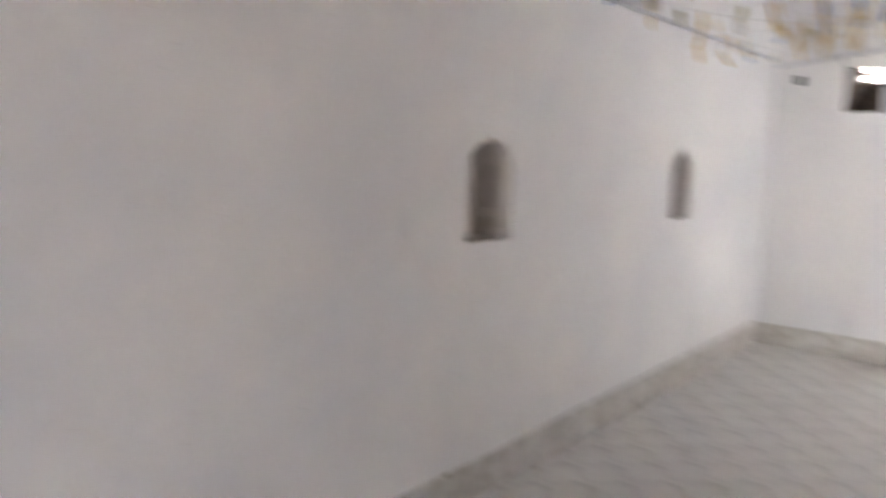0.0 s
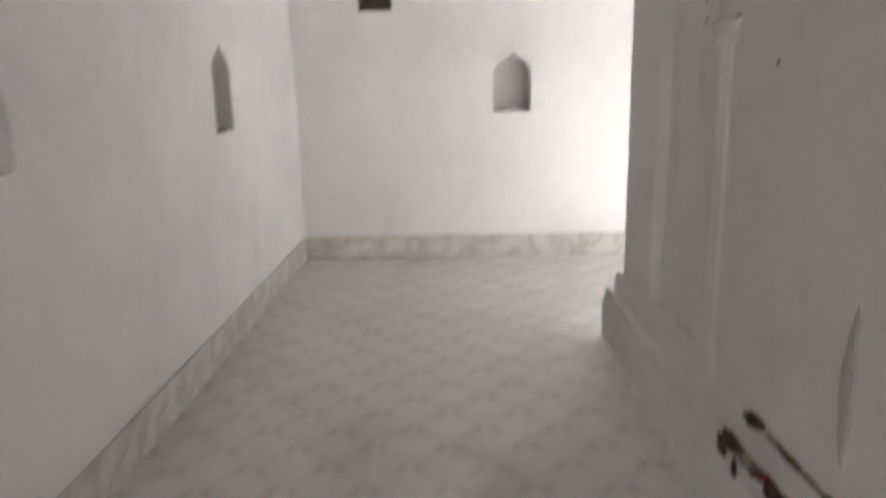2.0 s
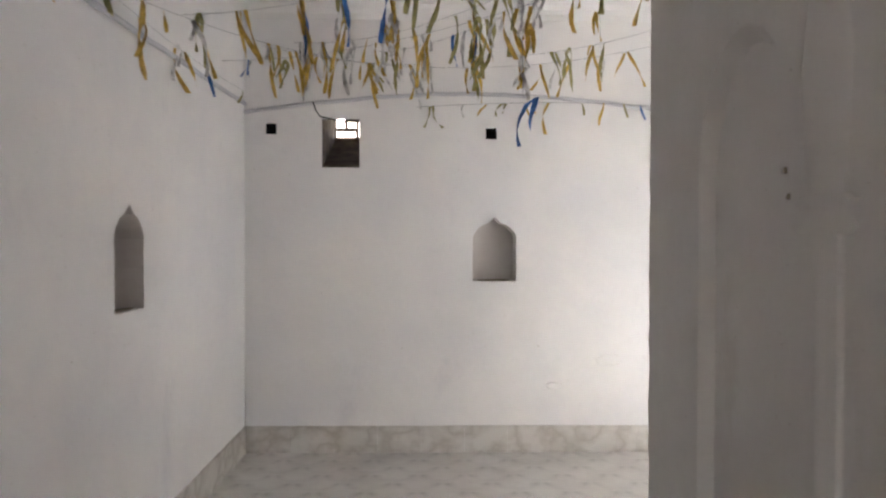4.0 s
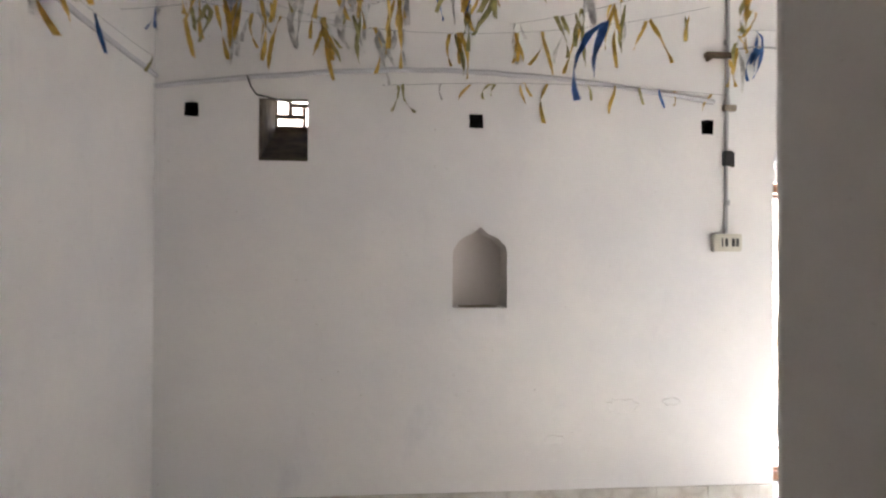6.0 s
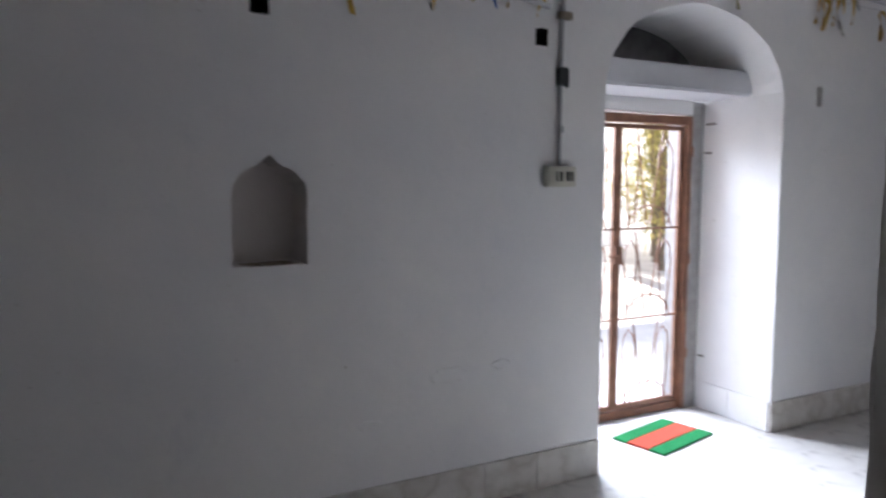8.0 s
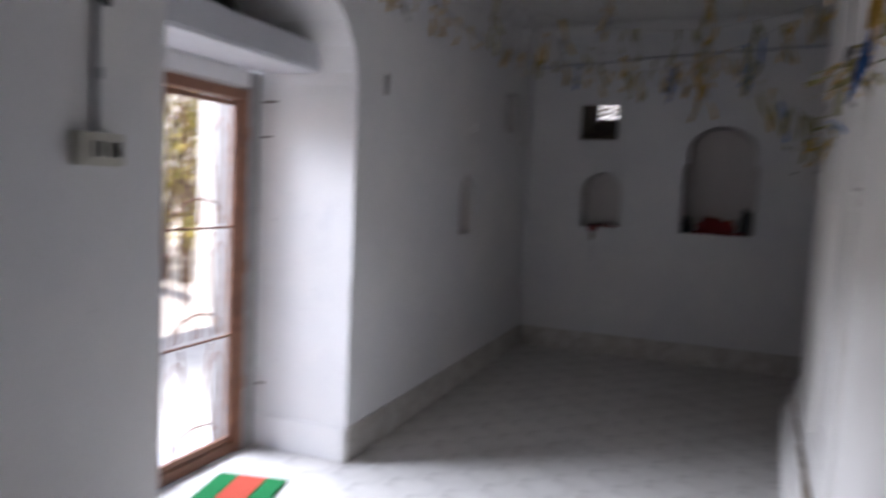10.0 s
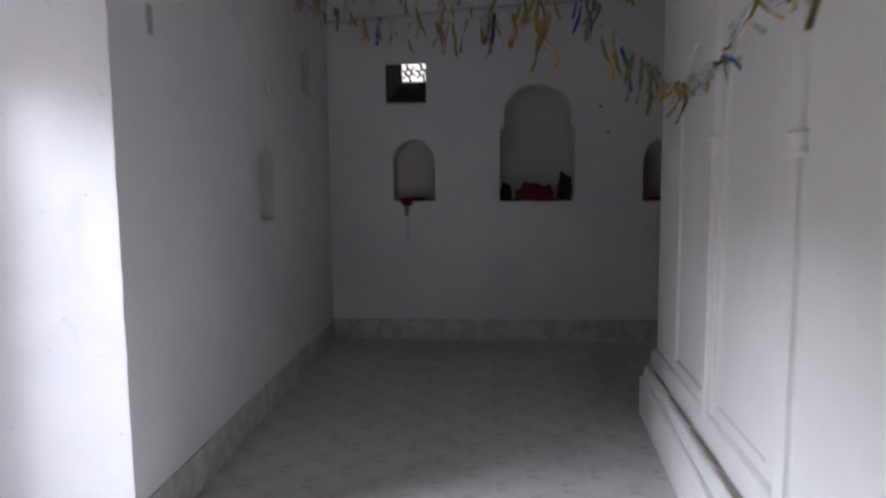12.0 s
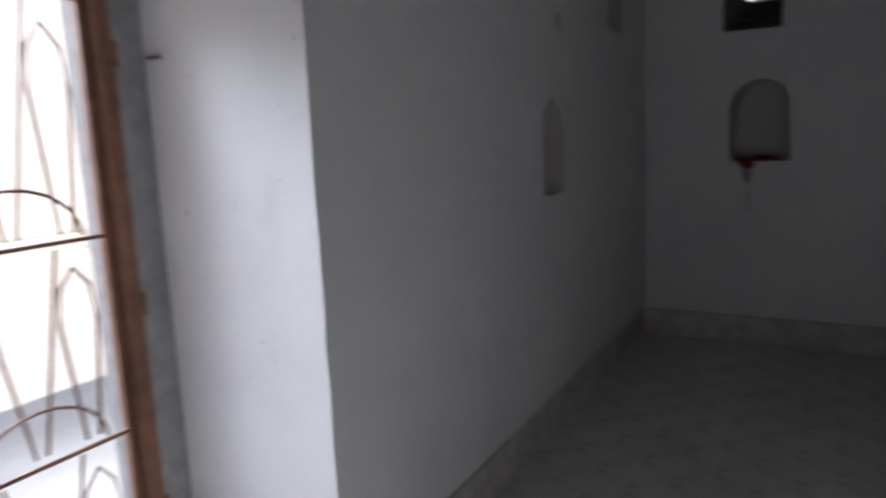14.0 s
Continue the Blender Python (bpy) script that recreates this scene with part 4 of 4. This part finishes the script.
def garland(a, b, sag, count, seed, sizes=(0, 1, 1, 2), foils=None, pairs=0.35, tilt=0.09):
    """A sagging cord with foil ribbons tied along it."""
    rng = random.Random(seed)
    a, b = Vector(a), Vector(b)
    g = thing("tinsel_garland", "tattered gold, silver and blue foil garland on a cord", "garland", "festive garlands under the ceiling", at=a)

    def on(s):
        return (b - a) * s + Vector((0, 0, -4 * sag * s * (1 - s)))

    bm = bmesh.new()
    tube(bm, [on(i / 18) for i in range(19)], 0.0009, 4)
    part("cord", bm, CORD, g)
    for i in range(count):
        s = min(0.99, max(0.01, (i + rng.gauss(0.5, 0.7)) / count))
        fm = rng.choice(foils or FOILS)
        for rep in range(2 if rng.random() < pairs else 1):
            rb = part("ribbon", RIBBONS[(fm.name, rng.choice(sizes), rng.choice((0, 0, 1, 1, 2)))], None, g)
            rb.location = on(min(1, s + rep * 0.012))
            rb.rotation_euler = (rng.gauss(0, tilt), rng.gauss(0, tilt), rng.uniform(0, 6.28))
    return g


def streamer(at, length, count, seed, sizes=(0, 1, 2), foils=None):
    """A cord hanging from the ceiling with ribbons knotted along it."""
    return garland((at[0], at[1], TOP - 0.004), (at[0] + 0.02, at[1], TOP - length), 0.0, count, seed, sizes, foils, 0.5)


WARM = [GOLD_FOIL, GOLD_FOIL, GOLD_FOIL, OLIVE_FOIL, SILVER_FOIL, SILVER_FOIL]
# strung across the west passage
garland((0.01, -0.55, 2.60), (2.18, -2.1, 2.62), 0.10, 17, 1, (0, 1, 2))
garland((0.01, -1.25, 2.66), (2.16, -2.5, 2.78), 0.12, 13, 2, (1, 2, 2))
garland((0.01, -2.0, 2.52), (1.30, -0.02, 2.72), 0.10, 16, 3, (0, 1, 2), WARM)
garland((0.20, -0.30, 2.76), (2.90, -0.35, 2.80), 0.16, 22, 4, (1, 1, 2), WARM)
garland((0.02, -3.0, 2.55), (0.03, -0.2, 2.50), 0.06, 10, 5, (0, 1, 2))
garland((0.90, -0.02, 2.80), (2.20, -2.15, 2.75), 0.12, 13, 6, (1, 2, 3))
garland((1.9, -0.02, 2.78), (3.30, -2.2, 2.80), 0.12, 11, 7, (0, 1, 2))
# scraps still tied to the cord along the north wall's string course
scraps = thing("tinsel_garland", "few leftover foil scraps on a cord along the wall", "garland", "festive garlands under the ceiling", at=(1.2, -0.02, 2.42))
bm = bmesh.new()
tube(bm, [(0.11 * i, 0.0, 0.035 * math.sin(math.pi * i / 18)) for i in range(19)], 0.0012, 4)
part("cord", bm, CORD, scraps)
for x, k, v, tilt, foil_mat in ((0.08, 1, 0, 0.25, OLIVE_FOIL), (0.10, 1, 1, -0.55, OLIVE_FOIL), (0.33, 0, 0, 0.1, SILVER_FOIL), (0.47, 0, 1, 0.3, GOLD_FOIL),
                                (0.62, 0, 2, 0.3, OLIVE_FOIL), (0.80, 0, 2, 0.0, GOLD_FOIL), (0.93, 2, 0, 0.25, GOLD_FOIL), (1.12, 0, 1, -0.5, OLIVE_FOIL),
                                (1.28, 1, 0, 0.0, GOLD_FOIL), (1.46, 0, 0, 0.05, OLIVE_FOIL), (1.58, 0, 1, 0.0, BLUE_FOIL), (1.66, 0, 0, 0.3, GOLD_FOIL), (1.86, 0, 1, 0.1, GOLD_FOIL)):
    rb = part("ribbon", RIBBONS[(foil_mat.name, k, v)], None, scraps)
    rb.location = (x, 0.0, 0.035 * math.sin(math.pi * x / 1.98))
    rb.rotation_euler = (0.0, tilt, 0.0)
garland((0.35, -0.02, 2.86), (2.2, -1.9, 2.86), 0.15, 16, 15, (1, 2, 3), WARM)
garland((2.18, -2.1, 2.55), (3.20, -0.02, 2.62), 0.10, 10, 16, (0, 1, 2))
streamer((1.52, -1.0), 0.62, 7, 21)
streamer((0.79, -1.0), 0.42, 6, 22, (1, 2, 2), WARM)
streamer((1.05, -0.5), 0.50, 6, 23, (1, 2, 2), WARM)
streamer((2.35, -0.5), 0.50, 5, 24)
streamer((1.63, -2.23), 1.085, 5, 25, (0, 0, 1), [SILVER_FOIL, GOLD_FOIL])
blue_knot = thing("blue_foil_strips", "long blue foil strip doubled over, dangling from a streamer", "streamer", at=(1.65, -2.23, TOP - 1.085))
rb = part("ribbon", RIBBONS[(BLUE_FOIL.name, 1, 2)], None, blue_knot)
rb.location = (0.02, 0.0, 0.004)
cable_scraps = thing("foil_scraps", "folded gold and blue foil scraps hung over the cable", "garland", "festive garlands under the ceiling", at=(3.9, -0.03, 2.70))
for x, z, k, v, turn, foil_mat in ((-0.57, -0.005, 1, 2, 0.0, BLUE_FOIL), (-0.22, 0.0, 0, 1, 0.0, GOLD_FOIL), (0.10, 0.0, 0, 0, 0.4, SILVER_FOIL), (0.45, 0.0, 1, 2, 0.0, OLIVE_FOIL)):
    rb = part("ribbon", RIBBONS[(foil_mat.name, k, v)], None, cable_scraps)
    rb.location = (x, 0.0, z)
    rb.rotation_euler = (0.0, 0.0, turn)
# strung across the north passage
garland((5.1, -0.02, 2.70), (8.34, -1.9, 2.78), 0.20, 24, 9, (0, 1, 2), WARM)
garland((8.34, -0.3, 2.80), (6.2, -2.3, 2.70), 0.24, 22, 10, (1, 2, 2), [GOLD_FOIL, GOLD_FOIL, OLIVE_FOIL, BLUE_FOIL])
garland((3.3, -0.02, 2.80), (5.3, -2.26, 2.60), 0.14, 12, 11, (0, 1, 2))
garland((5.0, -0.02, 2.66), (8.34, -0.3, 2.76), 0.08, 17, 13, (0, 1, 1), WARM)
garland((6.4, -0.02, 2.95), (7.2, -2.4, 2.95), 0.25, 12, 14, (1, 2, 3))
streamer((6.2, -1.65), 0.95, 12, 31, (1, 2, 2), WARM)
streamer((6.6, -0.95), 0.45, 6, 32)
streamer((5.4, -1.1), 0.40, 5, 33, (0, 1))
garland((6.25, -1.86, 2.45), (6.44, -2.30, 2.02), 0.05, 12, 34, (1, 2, 2), [GOLD_FOIL, OLIVE_FOIL, OLIVE_FOIL, BLUE_FOIL])
# tied to nails along the shrine's north side, tangled
garland((3.25, -2.12, 2.06), (4.58, -2.19, 2.03), 0.10, 15, 35, (0, 0, 1), [SILVER_FOIL, GOLD_FOIL, GOLD_FOIL, OLIVE_FOIL, BLUE_FOIL], 0.6, 0.75)
garland((4.58, -2.19, 2.03), (5.5, -2.24, 1.86), 0.05, 14, 36, (0, 0), [SILVER_FOIL, SILVER_FOIL, OLIVE_FOIL, GOLD_FOIL, BLUE_FOIL], 0.6, 0.8)
garland((5.5, -2.24, 1.86), (6.44, -2.30, 2.02), 0.06, 12, 37, (0, 1), WARM, 0.4, 0.4)
loose = thing("blue_foil_strip", "single long blue foil strip hanging beside the shrine", "streamer", at=(3.50, -2.12, 2.0))
rb = part("ribbon", RIBBONS[(BLUE_FOIL.name, 2, 1)], None, loose)
rb.rotation_euler = (0.0, -0.25, 0.8)

# ---------------------------------------------------------------- skirting and floor tiles
def tile_mesh(name, sx, sy, sz, material):
    bm = bmesh.new()
    c = 0.0003
    lo = [bm.verts.new((x * sx / 2, y * sy / 2, -sz)) for x, y in ((-1, -1), (1, -1), (1, 1), (-1, 1))]
    mi = [bm.verts.new((x * sx / 2, y * sy / 2, -c)) for x, y in ((-1, -1), (1, -1), (1, 1), (-1, 1))]
    hi = [bm.verts.new((x * (sx / 2 - c), y * (sy / 2 - c), 0)) for x, y in ((-1, -1), (1, -1), (1, 1), (-1, 1))]
    for i in range(4):
        j = (i + 1) % 4
        bm.faces.new((lo[i], lo[j], mi[j], mi[i]))
        bm.faces.new((mi[i], mi[j], hi[j], hi[i]))
    bm.faces.new(hi)
    me = mesh_of(bm, name)
    me.materials.append(material)
    return me


SK_H, SK_T = 0.188, 0.010


def skirting(name, start, along, normal, length, label="cream marbled ceramic skirting tiles along the wall", glaze=None):
    """A row of upright tiles; the tile mesh lies flat and is turned to face the room."""
    base = thing(name, label, "skirting", kind="structure", at=start)
    along, normal = Vector(along), Vector(normal)
    up = Vector((0, 0, 1))
    rot = Matrix((along, up, normal)).transposed().to_4x4()
    if rot.determinant() < 0:
        rot = Matrix((-along, up, normal)).transposed().to_4x4()
    rng = random.Random(len(name))
    pos = 0.0
    while pos < length - 0.01:
        w = min(TILE, length - pos)
        me = FULL_SKIRT if abs(w - TILE) < 1e-4 and not glaze else tile_mesh("skirt_tile", w - 0.002, SK_H, SK_T, glaze or SKIRT_TILE)
        ob = part("tile", me, SKIRT_TILE, base)
        ob.matrix_basis = Matrix.Translation(along * (pos + w / 2) + up * (SK_H / 2 + 0.001) + normal * (SK_T + rng.uniform(0, 0.0015))) @ rot
        pos += w


FULL_SKIRT = tile_mesh("skirt_tile", TILE - 0.002, SK_H, SK_T, SKIRT_TILE)
skirting("baseboard_north_1", (0.012, 0, 0), (1, 0, 0), (0, -1, 0), DOOR_L - 0.012)
skirting("baseboard_north_2", (DOOR_R, 0, 0), (1, 0, 0), (0, -1, 0), EAST - DOOR_R - 0.012)
skirting("baseboard_west", (0, 0, 0), (0, -1, 0), (1, 0, 0), 8.7)
skirting("baseboard_east", (EAST, 0, 0), (0, -1, 0), (-1, 0, 0), 6.5)
skirting("baseboard_door", (DOOR_R, 0.012, 0), (0, 1, 0), (-1, 0, 0), 0.53, "whitewashed skirting tiles in the door reveal", WHITEWASH)

floor = thing("floor", "pale glazed floor tiles with grey scallop pattern", "floor", kind="structure", at=(0, 0, 0))
bm = bmesh.new()
box(bm, 0.0, EAST, SOUTH, THICK, -0.10, -0.0035)
part("grout_bed", bm, GROUT, floor)
FT = tile_mesh("floor_tile", TILE - 0.0004, TILE - 0.0004, 0.008, FLOOR_TILE)
rng = random.Random(12)
rest = bmesh.new()
near = 0
for ix in range(int(EAST / TILE) + 1):
    for iy in range(-2, int(-SOUTH / TILE) + 1):
        x0, x1 = ix * TILE, min(EAST, (ix + 1) * TILE)
        y1, y0 = -iy * TILE, max(SOUTH, -(iy + 1) * TILE)
        if iy < 0:
            if x1 < DOOR_L or x0 > DOOR_R:
                continue
            x0, x1, y1 = max(x0, DOOR_L + 0.002), min(x1, DOOR_R - 0.002), min(y1, THICK)
        cx, cy = (x0 + x1) / 2, (y0 + y1) / 2
        if 2.35 < x0 and x1 < 6.3 and y1 < -2.5 and y0 > SHRINE_S + 0.15:
            continue
        full = x1 - x0 > TILE - 0.001 and y1 - y0 > TILE - 0.001
        if near < 300 and cy > -5.6 and cx < 7.0:
            me = FT if full else tile_mesh("floor_tile", x1 - x0 - 0.0016, y1 - y0 - 0.0016, 0.008, FLOOR_TILE)
            ob = part("tile", me, FLOOR_TILE, floor)
            ob.location = (cx, cy, 0)
            near += 1
        else:
            sx, sy, c = (x1 - x0) / 2 - 0.0008, (y1 - y0) / 2 - 0.0004, 0.0003
            lo = [rest.verts.new((cx + x * sx, cy + y * sy, -0.008)) for x, y in ((-1, -1), (1, -1), (1, 1), (-1, 1))]
            hi = [rest.verts.new((cx + x * (sx - c), cy + y * (sy - c), 0)) for x, y in ((-1, -1), (1, -1), (1, 1), (-1, 1))]
            for i in range(4):
                j = (i + 1) % 4
                rest.faces.new((lo[i], lo[j], hi[j], hi[i]))
            rest.faces.new(hi)
tagged(part("tile_field", rest, FLOOR_TILE, floor), kind="stuff")

# ---------------------------------------------------------------- the court outside
bm = bmesh.new()
vs = [bm.verts.new(p) for p in ((-700, -700, -0.06), (700, -700, -0.06), (700, 700, -0.06), (-700, 700, -0.06))]
bm.faces.new(vs)
tagged(part("ground", bm, COURT), "sunlit dusty pale court ground outside the door", "ground", kind="structure")


def leaf_blade(bm, base, d, up, length, width):
    side = d.cross(up).normalized() * width / 2
    tip = base + d * length - up * length * 0.25
    mid = base + d * length * 0.5
    vs = [bm.verts.new(p) for p in (base, mid + side, tip, mid - side)]
    bm.faces.new(vs)


def tree(at, height, spread, seed, clumps=44, per=60):
    rng = random.Random(seed)
    t = thing("tree", "yellow-green leafy tree in the sunlit court", "tree", "court trees", at=at)
    trunk = bmesh.new()
    ends = []
    for k in range(5):
        a = math.tau * k / 5 + rng.uniform(-0.4, 0.4)
        lean = rng.uniform(0.15, 0.5) * spread
        pts = [Vector((0.05 * math.cos(a), 0.05 * math.sin(a), -0.02))]
        for j in range(1, 7):
            s = j / 6
            pts.append(Vector((math.cos(a) * lean * s ** 1.5, math.sin(a) * lean * s ** 1.5, height * s * 0.9)) + Vector((rng.uniform(-0.05, 0.05), rng.uniform(-0.05, 0.05), 0)))
        tube(trunk, pts, lambda s: 0.05 * (1 - s * 0.8), 6)
        ends += pts[2:]
    part("trunk", trunk, BARK, t)
    crown = bmesh.new()
    for k in range(clumps):
        c = rng.choice(ends) + Vector((rng.gauss(0, spread * 0.28), rng.gauss(0, spread * 0.28), rng.gauss(0, 0.22)))
        for j in range(per):
            d = Vector((rng.gauss(0, 1), rng.gauss(0, 1), rng.gauss(-0.2, 0.6))).normalized()
            p = c + d * rng.uniform(0, 0.38)
            if p.z < 0.25:
                continue
            leaf_blade(crown, p, d, Vector((0, 0, 1)), rng.uniform(0.10, 0.22), rng.uniform(0.02, 0.04))
    part("crown", crown, LEAF, t)
    return t


for k, (x, y, h) in enumerate(((9.9, 5.6, 4.0), (11.0, 5.2, 4.2), (10.7, 6.8, 4.4), (11.6, 7.9, 4.6), (12.8, 7.0, 4.6), (12.4, 8.8, 4.8))):
    tree((x, y, -0.06), h, 1.4, k + 1)

bm = bmesh.new()
box(bm, -0.17, 0.17, -0.17, 0.17, 0, 0.25, 0.015)
box(bm, -0.13, 0.13, -0.13, 0.13, 0.2505, 2.9, 0.015)
box(bm, -0.17, 0.17, -0.17, 0.17, 2.9005, 3.05, 0.015)
pillar = tagged(part("court_pillar", bm, BRICK_OUT), "sunlit whitewashed square pillar in the court", "pillar")
pillar.location = (8.55, 4.0, -0.06)

# court walls that close the view through the door and the vents
bm = bmesh.new()
box(bm, -12, 18, 11.2, 11.45, -0.06, 5.2, 0.03)
tagged(part("wall_court_north", bm, BRICK_OUT), "sunlit limewashed court wall behind the trees", "wall", kind="structure")
bm = bmesh.new()
box(bm, 16.2, 16.45, -9, 11.19, -0.06, 5.2, 0.03)
tagged(part("wall_court_east", bm, BRICK_OUT), "sunlit limewashed court wall behind the trees", "wall", kind="structure")
